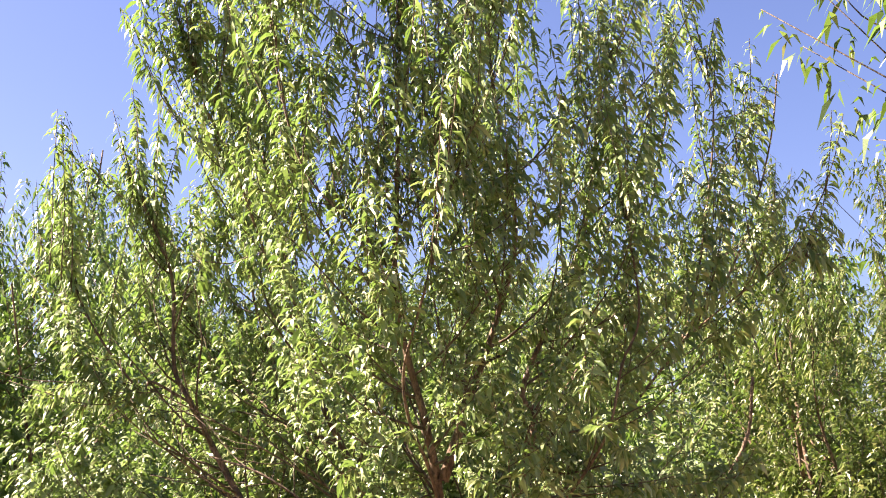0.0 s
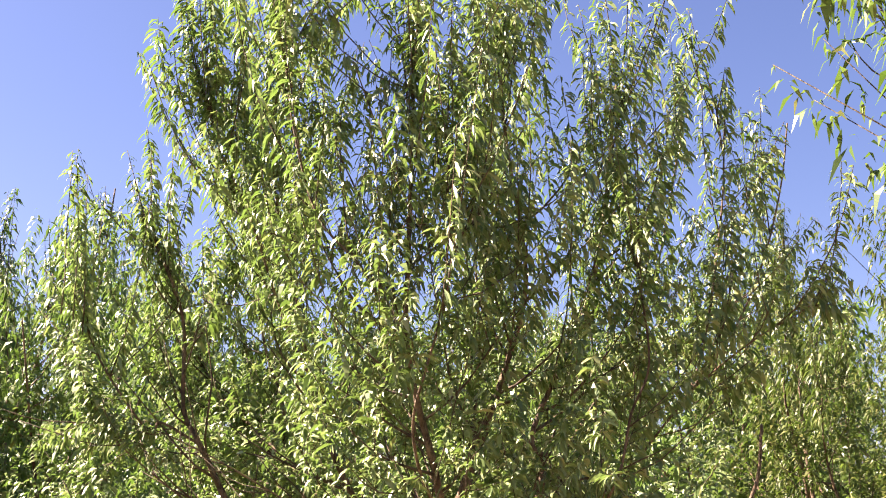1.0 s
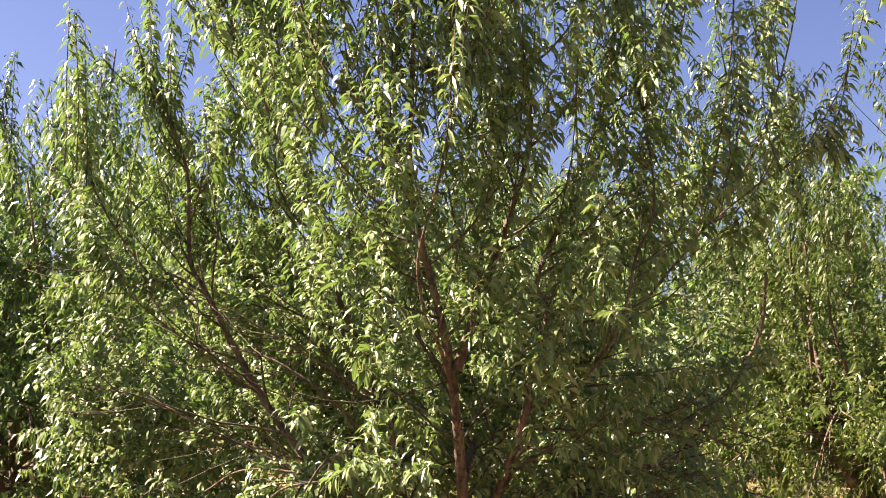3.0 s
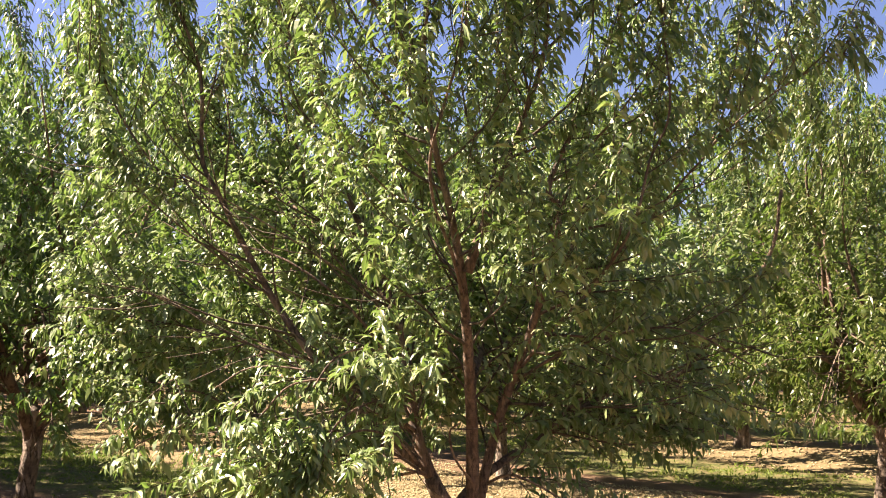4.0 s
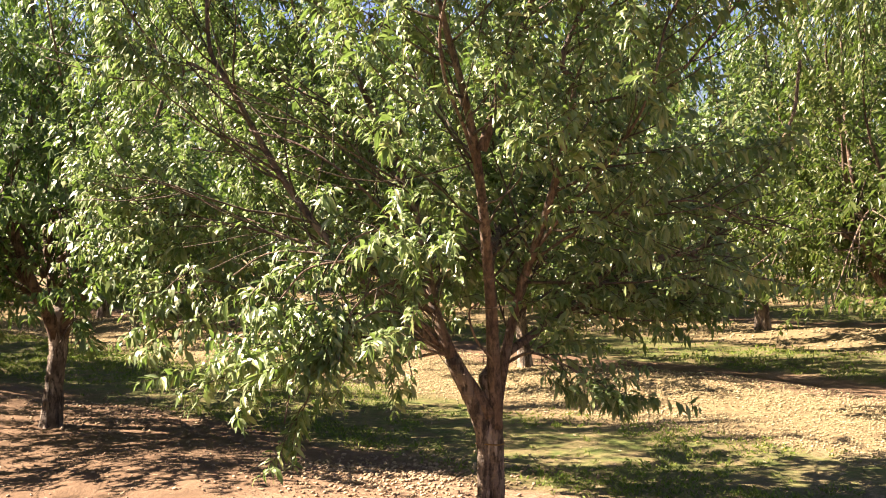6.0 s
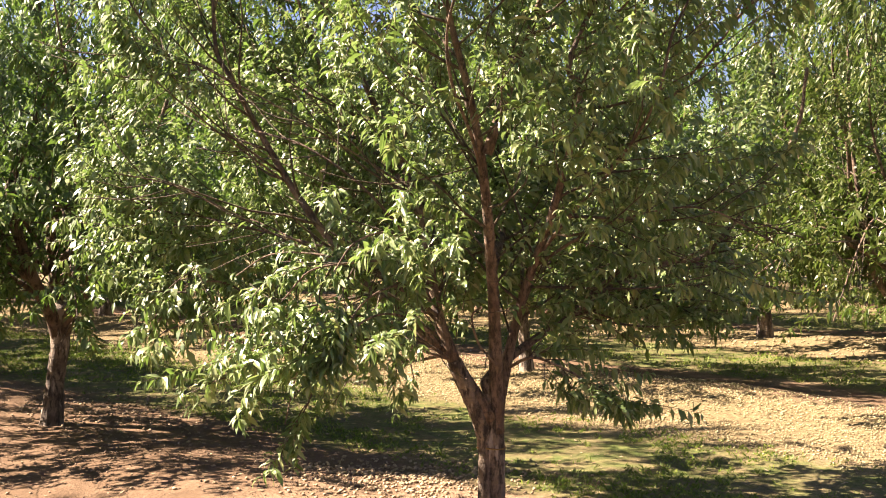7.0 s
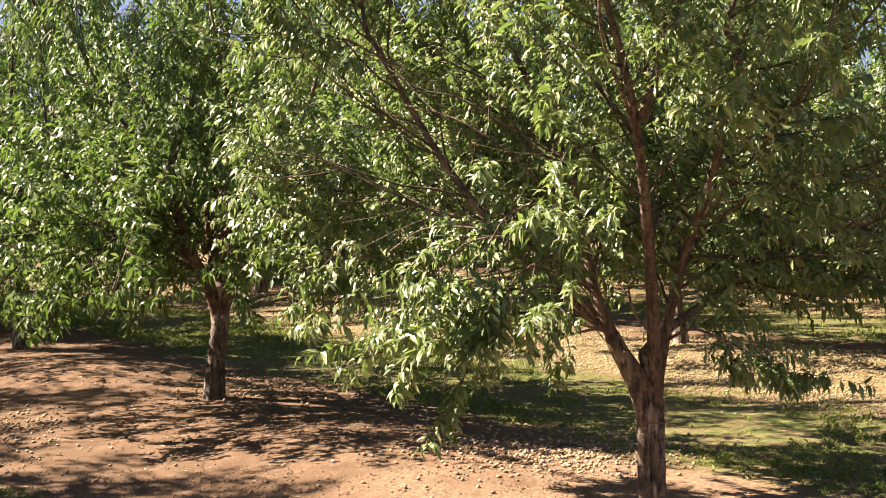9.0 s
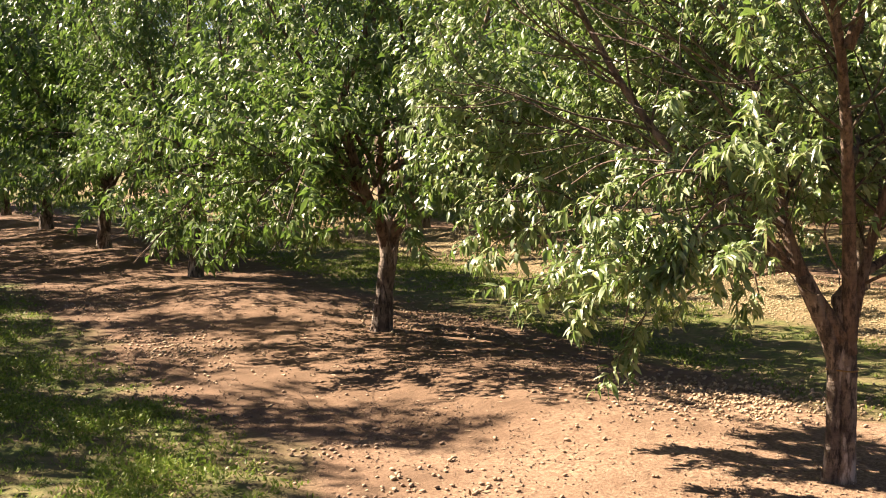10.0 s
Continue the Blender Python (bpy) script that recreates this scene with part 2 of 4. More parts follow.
class Grower:
    """Grows branches and shoots on given limbs, inside a crown, and hangs leaves on them."""

    def __init__(self, seed, top, spacing, leaf_gap, size, detail, centre=(0.0, 0.0), room=1.0, gap=None, stems=True, sunward=0.4, envelope=None, fine=False):
        self.fine = fine
        self.sunward, self.even, self.envelope = sunward, False, envelope
        self.light = np.array(sun_dir)
        self.room, self.clear, self.stems, self.floor = room, gap, stems, 0.78
        self.g = np.random.default_rng(seed)
        self.top, self.spacing, self.gap, self.size, self.detail, self.centre = top, spacing, leaf_gap, size, detail, np.array(centre)
        self.twigs = Bundle()
        self.base, self.axis, self.fall, self.face, self.long, self.wide = [], [], [], [], [], []

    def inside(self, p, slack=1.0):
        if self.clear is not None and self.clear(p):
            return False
        if self.envelope is not None and not self.envelope(p):
            return False
        d = np.hypot(p[0] - self.centre[0], p[1] - self.centre[1])
        wave = 1 + 0.22 * noise.noise(Vector((p[0] * 1.1, p[1] * 1.1, p[2] * 1.1 + self.top * 7)))
        return p[2] < self.top * 1.04 and p[2] > self.floor and d < crown_radius(p[2], self.top) * wave * slack * self.room

    def hang(self, line, gap, droop, slim=1.0):
        """Leaves along a line: they set out sideways, arch over and hang."""
        seg = np.linalg.norm(np.diff(line, axis=0), axis=1)
        at = np.concatenate(([0], np.cumsum(seg)))
        n = int(at[-1] / gap)
        if n < 1:
            return
        g = self.g
        s = np.sort(g.uniform(0.04 * at[-1], at[-1], n))
        p = np.stack([np.interp(s, at, line[:, k]) for k in range(3)], 1)
        t = unit(np.stack([np.interp(s, at, np.gradient(line[:, k], at)) for k in range(3)], 1))
        ring = unit(np.cross(t, g.normal(0, 1, (n, 3))))
        axis = unit(0.80 * ring + 0.42 * t + np.array([0, 0, 0.35 - 0.48 * droop]) + g.normal(0, 0.16, (n, 3)))
        fall = unit(0.36 * ring + np.array([0, 0, -droop]) + g.normal(0, 0.24, (n, 3)))
        face = unit(np.array([0, 0, 0.35]) + 0.6 * ring + self.sunward * self.light + g.normal(0, 0.42, (n, 3)))
        self.base.append(p)
        self.axis.append(axis)
        self.fall.append(fall)
        self.face.append(face)
        size = self.size * slim ** -0.3 * np.clip(g.normal(1.0, 0.2, n), 0.5, 1.45) * np.interp(s / at[-1], [0, 0.85, 1], [1, 1, 0.7])
        self.long.append(size)
        self.wide.append(size * slim * g.uniform(0.21, 0.32, n))

    def grow(self, p, d, length, lift, wander, steps):
        g, line = self.g, [np.array(p, float)]
        d = unit(np.array(d, float))
        for _ in range(steps):
            d = unit(d + np.array([0, 0, lift / steps]) + g.normal(0, wander, 3))
            line.append(line[-1] + d * length / steps)
        return np.array(line)

    def shoot(self, p, d, length, r):
        z = p[2]
        if self.stems and not self.even and noise.noise(Vector((p[0] * 2.9, p[1] * 2.9, p[2] * 2.9 + self.top * 3))) < np.interp(z, [1.5, 2.2, 3.0], [-0.05, -0.06, -0.15]):
            return
        low = np.interp(z, [0.8, 1.5, 2.4], [1.0, 0.5, 0.0])
        lift = np.interp(z, [1.8, 2.6, 3.4], [0.8, 1.3, 2.6]) * (1 - low) - 0.30 * low
        line = self.grow(p, d, length, lift * self.g.uniform(0.6, 1.3), 0.08, 4)
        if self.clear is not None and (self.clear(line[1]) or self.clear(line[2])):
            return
        if not self.inside(line[-1]):
            line = line[:3]
            if not self.inside(line[-1], 1.05):
                return
        if self.fine:
            self.twigs.add(*tube(line[[0, 2, -1]] if len(line) > 3 else line[[0, -1]], np.linspace(r, r * 0.4, 3 if len(line) > 3 else 2), 3))
        self.hang(line, self.gap, self.g.uniform(0.45, 1.05) + np.interp(z, [2.0, 3.2], [0.0, 0.9]), np.interp(z, [2.0, 3.2], [1.0, 0.64]))

    def whip(self, p, d, length):
        """A long straight upright shoot of this year, dressed with hanging leaves to its tip."""
        if noise.noise(Vector((p[0] * 2.2, p[1] * 2.2, p[2] * 2.2 + self.top * 5))) < -0.40:
            return
        line = self.grow(p, d, length, 1.6, 0.05, 5)
        while len(line) > 2 and not self.inside(line[-1], 1.04):
            line = line[:-1]
        if len(line) < 3:
            return
        self.twigs.add(*tube(line if self.fine else line[[0, -1]], np.linspace(0.0042, 0.0018, len(line) if self.fine else 2), 3))
        self.hang(line, self.gap * self.g.uniform(0.85, 1.45), self.g.uniform(1.2, 2.4), 0.58)

    def spray(self, *pts):
        """A thin hanging twig through a few points, set with tufts of leaves all along."""
        line = smooth_line(pts, 4)
        self.twigs.add(*tube(line, np.linspace(0.0045, 0.002, len(line)), 4))
        total = np.linalg.norm(np.diff(line, axis=0), axis=1).sum()
        n = max(3, int(total / 0.042))
        for k in range(n):
            q = (0.25 + 0.75 * (k + 0.5) / n) * (len(line) - 1)
            i = min(int(q), len(line) - 2)
            p = line[i] + (line[i + 1] - line[i]) * (q - i)
            d = unit(line[i + 1] - line[i]) + self.g.normal(0, 0.55, 3)
            self.hang(self.grow(p, d, self.g.uniform(0.06, 0.17), -0.4, 0.08, 2), 0.0135, self.g.uniform(0.6, 1.2))

    def dress(self, line, r0, r1, bare=0.22, thick=1.0, reach=1.0):
        """Side branches and shoots on one limb."""
        g = self.g
        self.even = reach < 0.6
        seg = np.linalg.norm(np.diff(line, axis=0), axis=1)
        at = np.concatenate(([0], np.cumsum(seg)))
        total = at[-1]
        for s in np.arange(bare * total, total, self.spacing / thick):
            s = min(total, s + g.uniform(-0.05, 0.05))
            p = np.array([np.interp(s, at, line[:, k]) for k in range(3)])
            t = unit(np.array([np.interp(s, at, np.gradient(line[:, k], at)) for k in range(3)]))
            out = unit(np.array([p[0] - self.centre[0], p[1] - self.centre[1], 0.0]) + g.normal(0, 0.25, 3))
            side = unit(np.cross(t, g.normal(0, 1, 3)) + 0.45 * out)
            ratio = s / total
            high = p[2] > 2.5 and self.stems
            if high and g.random() < 0.6:
                for _ in range(2):
                    self.whip(p, 0.5 * t + 0.75 * side + g.normal(0, 0.45, 3), g.uniform(0.45, 1.2))
                continue
            length = reach * g.uniform(0.55, 1.15) * (1 - 0.45 * ratio)
            low = np.interp(p[2], [0.8, 1.4, 2.2], [1.0, 0.55, 0.0])
            br = self.grow(p, 0.55 * t + 0.9 * side, length, 0.6 - 0.75 * low + (0.7 if high else 0.0), 0.10, 5)
            low_end = np.nonzero(br[:, 2] < self.floor - 0.02)[0]
            if len(low_end):
                br = br[:max(2, low_end[0])]
            if self.envelope is not None:
                while len(br) > 2 and not self.envelope(br[-1]):
                    br = br[:-1]
            length = np.linalg.norm(np.diff(br, axis=0), axis=1).sum()
            r = np.interp(ratio, [0, 1], [r0, r1]) * 0.42
            r = max(0.0028, min(0.0075, r))
            self.twigs.add(*tube(br, np.linspace(r, 0.0022, len(br)), 4 if self.fine else 3))
            for q in np.arange(0.14, 1.0, (0.10 if high else 0.078) / length):
                k = q * (len(br) - 1)
                i = min(int(k), len(br) - 2)
                bp = br[i] + (br[i + 1] - br[i]) * (k - i)
                bt = unit(br[i + 1] - br[i])
                bs = unit(np.cross(bt, g.normal(0, 1, 3)) + 0.3 * out)
                self.shoot(bp, 0.6 * bt + 0.8 * bs, g.uniform(0.13, 0.44) * (1.5 if high else 1.0), 0.0024)
            self.shoot(br[-1], unit(br[-1] - br[-2]), g.uniform(0.3, 0.6), 0.0024)
        for k in range(int(8 * min(1.0, thick))):
            i = -1 - (k % 5) * max(1, len(line) // 24)
            d = unit(line[-1] - line[-2]) + g.normal(0, 0.25, 3)
            if line[i][2] > 2.4 and self.stems:
                self.whip(line[i], d, g.uniform(0.45, 1.05))
            else:
                self.shoot(line[i], d, min(1.0, 0.3 + 0.7 * reach) * g.uniform(0.45, 1.0), 0.0028)

    def finish(self, tree, leaf, singles=None, near=None):
        """Links the twigs and the foliage under the tree; leaves that singles() picks become objects of their own, those past near() are plainer."""
        b = self.twigs
        tw = link_arrays("branchwork", np.vstack(b.v), b.loops, b.sizes, TWIG, tree, "thin brown side branches and shoots", smooth=True)
        tagged(tw, kind="stuff")
        base, axis, fall, face = np.vstack(self.base), np.vstack(self.axis), np.vstack(self.fall), np.vstack(self.face)
        long, wide = np.concatenate(self.long), np.concatenate(self.wide)
        keep = np.ones(len(base), bool)
        picked = []
        if singles is not None:
            picked = np.nonzero(singles(base))[0][:300]
            keep[picked] = False
        close = near(base) if near is not None else np.ones(len(base), bool)
        blocks = []
        for mask, detail in ((keep & close, self.detail), (keep & ~close, max(0, self.detail - 1))):
            if mask.any():
                blocks.append(leaves(base[mask], axis[mask], face[mask], long[mask], wide[mask], detail, fall[mask]))
        shift = 0
        joined = []
        for v, loops, sizes in blocks:
            joined.append((v, loops + shift, sizes))
            shift += len(v)
        crown = link_arrays("crown", np.vstack([j[0] for j in joined]), np.concatenate([j[1] for j in joined]), np.concatenate([j[2] for j in joined]), leaf, tree,
                            "drooping narrow green almond leaves")
        tagged(crown, kind="stuff")
        if len(picked):
            p, f = leaf_shape(2)
            me = bpy.data.meshes.new("leaf")
            me.from_pydata([(a * 0.13, b_, c * 0.13 - 0.22 * b_ * b_) for a, b_, c in p], [], f)
            me.materials.append(LEAF_ONE)
            for i in picked:
                y = Vector(unit(axis[i] + 0.6 * fall[i]))
                x = y.cross(Vector(face[i])).normalized()
                z = x.cross(y)
                ob = new("leaf", me)
                ob.parent = crown
                m = Matrix((x, y, z)).transposed().to_4x4()
                ob.matrix_basis = Matrix.Translation(base[i]) @ m @ Matrix.Diagonal((long[i], long[i], long[i], 1))
        return len(base)


def trunk_mesh(line, radii, tree, label):
    pts = smooth_line(line, 8)
    rad = np.interp(np.linspace(0, 1, len(pts)), np.linspace(0, 1, len(radii)), radii)
    sides = 28
    v, f = tube(pts, rad, sides, 0.05, 3)
    mid = np.repeat(pts, sides, 0)
    for k in range(len(mid)):
        a = 2 * math.pi * (k % sides) / sides
        q = Vector((math.cos(a) * 2.6, math.sin(a) * 2.6, v[k][2] * 3.2 + 5 * radii[0]))
        w = noise.noise(q) + 0.5 * noise.noise(q * 2.3)
        v[k] = mid[k] + (v[k] - mid[k]) * (1 + 0.10 * w)
    z0 = v[:, 2].min()
    flare = 1 + 0.45 * np.exp(-(v[:, 2] - z0) / 0.07)
    ax = np.array(line[0])
    v[:, 0] = ax[0] + (v[:, 0] - ax[0]) * np.where(v[:, 2] < z0 + 0.4, flare, 1)
    v[:, 1] = ax[1] + (v[:, 1] - ax[1]) * np.where(v[:, 2] < z0 + 0.4, flare, 1)
    return link("trunk", v, f, BARK, tree, label)


def limb_mesh(pts, r0, r1, tree, seed, thick=0.72, per=5):
    line = smooth_line(pts, per)
    rad = np.linspace(1, 0, len(line)) ** 1.55 * (r0 - r1) + r1
    v, f = tube(line, rad * thick, 2 * per, 0.05, seed)
    link("limb", v, f, LIMB, tree)
    return line


def empty_tree(x, y):
    ob = new("almond_tree")
    ob.location = (x, y, 0)
    return ob


def random_tree(seed, top, spacing, gap, size, stems, room=1.0, clear=None, spread=1.0, arms=12, leaf=None, sunward=0.4, more=()):
    """An almond tree of its own: short trunk, a few thick limbs that part like a vase, each with three more, and low arms that hang."""
    g = np.random.default_rng(seed)
    tree = empty_tree(0, 0)
    zf = g.uniform(0.70, 0.80)
    bend = np.array([*g.normal(0, 0.03, 2), 0.0])
    trunk_mesh([(0, 0, -0.08), tuple(bend * 0.5 + (0, 0, zf * 0.4)), tuple(bend + (0, 0, zf * 0.75)), tuple(bend + (0, 0, zf + 0.08))], [0.085, 0.066, 0.069, 0.082], tree, "grey-brown forked trunk")
    grower = Grower(seed + 50, top, spacing, gap, size, 0, (0, 0), room, clear, stems, sunward)
    n = 3 + seed % 2
    for i in range(n):
        az = 2 * math.pi * (i + g.uniform(-0.15, 0.15)) / n
        lean = g.uniform(0.85, 1.2)
        out = np.array([math.cos(az), math.sin(az), 0])
        foot = bend + np.array([0, 0, zf])
        pts = [foot + out * r * lean + np.array([0, 0, h]) for r, h in ((0.0, -0.14), (0.09, 0.06), (0.24, 0.30), (0.38, 0.62), (0.48, 0.98))]
        line = limb_mesh(pts, 0.062, 0.036, tree, seed + i, 1.0, 4)
        grower.floor = 0.92
        grower.dress(line, 0.03, 0.02, 0.20, 1.8, 0.7)
        grower.floor = 0.78
        for k in range(3):
            turn = az + (k - 1) * 0.75 + g.uniform(-0.2, 0.2)
            inner = k == 1 and i % 2 == 0
            reach = spread * (g.uniform(0.5, 0.8) if inner else g.uniform(1.05, 1.5))
            tip = top * (g.uniform(0.86, 0.95) if inner else g.uniform(0.62, 0.86))
            way = np.array([math.cos(turn), math.sin(turn), 0])
            start = line[len(line) * (5 + 2 * k) // 10 - 1] if k < 2 else line[-1]
            end = way * reach + np.array([0, 0, tip])
            pts = [start]
            for q in (0.3, 0.65, 1.0):
                e = 1 - (1 - q) ** 1.5
                pts.append(np.array([start[0] + (end[0] - start[0]) * e, start[1] + (end[1] - start[1]) * e, start[2] + (end[2] - start[2]) * q]) + np.append(g.normal(0, 0.05, 2), 0))
            second = limb_mesh(pts, 0.028, 0.006, tree, seed + 40 + 3 * i + k, 1.0, 4 if stems else 3)
            grower.dress(second, 0.034, 0.007, 0.08)
    for i in range(arms):
        az = 2 * math.pi * (i + g.uniform(-0.3, 0.3)) / arms
        out = np.array([math.cos(az), math.sin(az), 0])
        sag, high = g.uniform(0.0, 0.35), g.uniform(0.1, 0.45)
        grower.floor = 0.95 - sag
        pts = [np.array([0, 0, zf]) + out * r + np.array([0, 0, h]) for r, h in ((0.10, 0.10 + high), (0.42, 0.30 + high), (0.85, 0.44 + high), (1.3, 0.34 + 0.6 * high), (1.8, 0.16 - 0.6 * sag))]
        line = limb_mesh(pts, 0.026, 0.006, tree, seed + 20 + i, 0.9, 4 if stems else 2)
        grower.dress(line, 0.034, 0.006, 0.06, 1.25)
    for k, pts in enumerate(more):
        line = limb_mesh(pts, 0.018, 0.005, tree, seed + 80 + k, 1.0, 4)
        grower.dress(line, 0.02, 0.005, 0.30, 1.3, 0.6)
    grower.finish(tree, leaf or DIM_GREEN_LEAF)
    return tree


# ---------------------------------------------------------------- ground
def ground_z(x, y):
    across = (x + ROW / 2) % ROW - ROW / 2
    berm = (0.05 + 0.075 * math.sin(math.pi * (y - 0.1) / 4.8) ** 2) * math.exp(-((across + 0.15) / 0.85) ** 2) - 0.05
    return berm + 0.035 * noise.noise(Vector((x * 0.55, y * 0.55, 3.1))) + 0.012 * noise.noise(Vector((x * 2.3, y * 2.3, 8.4))) + 0.004 * noise.noise(Vector((x * 9.0, y * 9.0, 1.7)))


def build_ground():
    far = np.geomspace(1.0, 700.0, 16)
    xs = np.concatenate((-6.0 - far[::-1], np.arange(-6, 8, 0.1), np.arange(8, 20, 0.4), 20 + far))
    ys = np.concatenate((-6.0 - far[::-1], np.arange(-6, 14, 0.12), np.arange(14, 36, 0.5), 36 + far))
    v = []
    for y in ys:
        for x in xs:
            near = -40 < x < 60 and -40 < y < 80
            v.append((x, y, ground_z(x, y) if near else -0.03))
    nx, ny = len(xs), len(ys)
    a = (np.arange(ny - 1)[:, None] * nx + np.arange(nx - 1)[None, :]).ravel()
    loops = np.stack((a, a + 1, a + nx + 1, a + nx), 1).ravel()
    ob = link_arrays("ground", np.array(v), loops, np.full(len(a), 4), SOIL, None, "bare reddish orchard soil with grassy alleys between tree rows", smooth=True)
    tagged(ob, category="ground", kind="structure")


build_ground()

# ---------------------------------------------------------------- the tree in the middle
hero = empty_tree(0, 0)
tagged(hero, "large leafy almond tree with a forked trunk and reddish limbs", "tree", "almond orchard trees")
trunk_mesh([(0.085, 0.005, -0.07), (0.092, 0.000, 0.16), (0.092, -0.002, 0.40), (0.085, 0.005, 0.66), (0.07, 0.02, 0.86)], [0.050, 0.040, 0.039, 0.045, 0.050], hero, "furrowed grey-brown trunk")
trunk_mesh([(0.045, 0.045, -0.07), (0.048, 0.036, 0.20), (0.046, 0.033, 0.42), (0.03, 0.03, 0.60), (-0.05, 0.045, 0.80), (-0.125, 0.072, 0.96)], [0.045, 0.035, 0.033, 0.038, 0.042, 0.040], hero, "scarred second stem grown into the trunk")


def fork_and_sun_gap(p):
    """The open space on the camera's side of the fork and the main stem, and shoots cut away along the sun's path to
    light the low boughs.
    """
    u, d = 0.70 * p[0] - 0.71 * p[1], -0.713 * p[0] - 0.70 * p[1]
    # removes shoots up-sun of the low boughs, so that sunlight reaches them
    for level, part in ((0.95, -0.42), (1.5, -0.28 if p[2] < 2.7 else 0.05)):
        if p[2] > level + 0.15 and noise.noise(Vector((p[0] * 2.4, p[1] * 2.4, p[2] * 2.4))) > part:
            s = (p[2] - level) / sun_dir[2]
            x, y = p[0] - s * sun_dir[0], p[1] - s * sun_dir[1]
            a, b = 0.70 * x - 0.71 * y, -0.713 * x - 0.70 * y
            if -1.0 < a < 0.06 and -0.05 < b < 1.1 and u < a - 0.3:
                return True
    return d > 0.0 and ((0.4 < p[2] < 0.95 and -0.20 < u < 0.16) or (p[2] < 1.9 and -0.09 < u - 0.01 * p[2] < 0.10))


def hero_envelope(p):
    """The flanks of the upper crown: u runs across the tree, from its sunny side."""
    u = 0.70 * p[0] - 0.71 * p[1]
    lo = np.interp(p[2], [3.0, 3.3, 3.65, 3.75, 4.25, 4.5, 5.1], [-2.3, -2.05, -1.95, -1.68, -1.58, -1.18, -0.85])
    hi = np.interp(p[2], [1.0, 1.4, 2.6, 3.2, 3.7, 4.1, 4.2, 4.7, 5.1], [1.42, 1.50, 1.6, 1.74, 1.80, 1.60, 1.48, 1.22, 0.8])
    return lo < u < hi


hero_grower = Grower(11, 5.25, 0.150, 0.0088, 0.078, 2, (-0.20, -0.10), 1.1, fork_and_sun_gap, True, 0.85, hero_envelope, True)
limb_count = 0
LIT_FACE_DIR = unit(np.array(sun_dir) + np.array((-0.50, -0.30, 0.0)))     # sun direction bent towards the camera's side, so low leaves show lit faces


def hero_limb(r0, r1, bare, floor, thick, reach, *pts):
    global limb_count
    limb_count += 1
    line = limb_mesh(pts, r0, r1, hero, 100 + limb_count, 0.95)
    hero_grower.floor = floor
    hero_grower.light = LIT_FACE_DIR if pts[-1][2] < 2.7 else np.array(sun_dir)
    hero_grower.dress(line, r0, r1, bare, thick, reach)


hero_limb(0.0460, 0.0080, 0.22, 0.90, 1.9, 1.00, (0.088, 0.000, 0.60), (0.070, -0.020, 0.80), (-0.02, -0.09, 1.23), (-0.27, -0.27, 1.79), (-0.46, -0.37, 2.15), (-0.69, -0.42, 2.67), (-0.79, -0.53, 3.18), (-0.78, -0.54, 3.95))
hero_limb(0.0260, 0.0080, 0.12, 0.90, 1.6, 1.00, (-0.34, -0.35, 1.93), (-0.25, -0.44, 2.31), (-0.22, -0.47, 2.42), (-0.19, -0.54, 2.62), (-0.14, -0.63, 3.04), (-0.20, -0.57, 3.69), (-0.22, -0.54, 4.17))
hero_limb(0.0340, 0.0090, 0.12, 0.90, 1.3, 1.00, (0.092, 0.000, 0.58), (0.125, -0.010, 0.82), (0.18, -0.09, 1.25), (0.11, -0.37, 1.74), (-0.01, -0.61, 2.20), (-0.08, -0.61, 2.36), (0.24, -0.73, 3.06), (0.34, -0.83, 4.05))
hero_limb(0.0084, 0.0056, 0.12, 0.90, 0.9, 0.80, (0.11, -0.37, 1.74), (0.33, -0.39, 2.04), (0.47, -0.39, 2.32), (0.81, -0.45, 2.73), (1.03, -0.53, 3.14), (1.13, -0.63, 3.73), (1.19, -0.69, 4.22))
hero_limb(0.0460, 0.0080, 0.12, 0.90, 1.8, 1.00, (0.06, 0.01, 0.67), (-0.12, 0.07, 0.95), (-0.18, 0.14, 1.23), (-0.19, 0.28, 1.78), (-0.36, 0.53, 2.44), (-0.41, 0.65, 2.97), (-0.59, 0.84, 4.13))
hero_limb(0.0280, 0.0080, 0.12, 0.90, 1.5, 1.00, (-0.16, 0.11, 1.01), (-0.37, 0.47, 1.36), (-0.56, 0.78, 1.81), (-0.75, 0.99, 2.32), (-0.81, 1.06, 2.51), (-0.83, 1.08, 2.97), (-0.95, 1.21, 3.39))
hero_limb(0.0084, 0.0042, 0.12, 0.90, 1.4, 1.00, (-0.34, 0.58, 2.57), (-0.72, 0.40, 2.91), (-1.03, 0.28, 3.33), (-1.19, 0.30, 3.60), (-1.24, 0.36, 3.84))
hero_limb(0.0084, 0.0042, 0.12, 0.90, 1.3, 1.00, (-0.69, -0.42, 2.67), (-0.93, -0.39, 2.99), (-1.07, -0.25, 3.23), (-1.15, -0.17, 3.63), (-1.19, -0.13, 4.05))
hero_limb(0.0084, 0.0042, 0.12, 0.90, 0.8, 0.60, (0.76, -0.89, 2.55), (1.14, -0.92, 2.86), (1.27, -1.06, 3.25), (1.36, -1.15, 3.68), (1.40, -1.19, 4.03))
hero_limb(0.0054, 0.0028, 0.12, 0.90, 1.0, 0.60, (0.76, -0.89, 2.55), (0.53, -1.17, 2.62), (0.50, -1.42, 2.75), (0.56, -1.62, 2.86), (0.66, -1.72, 2.96))
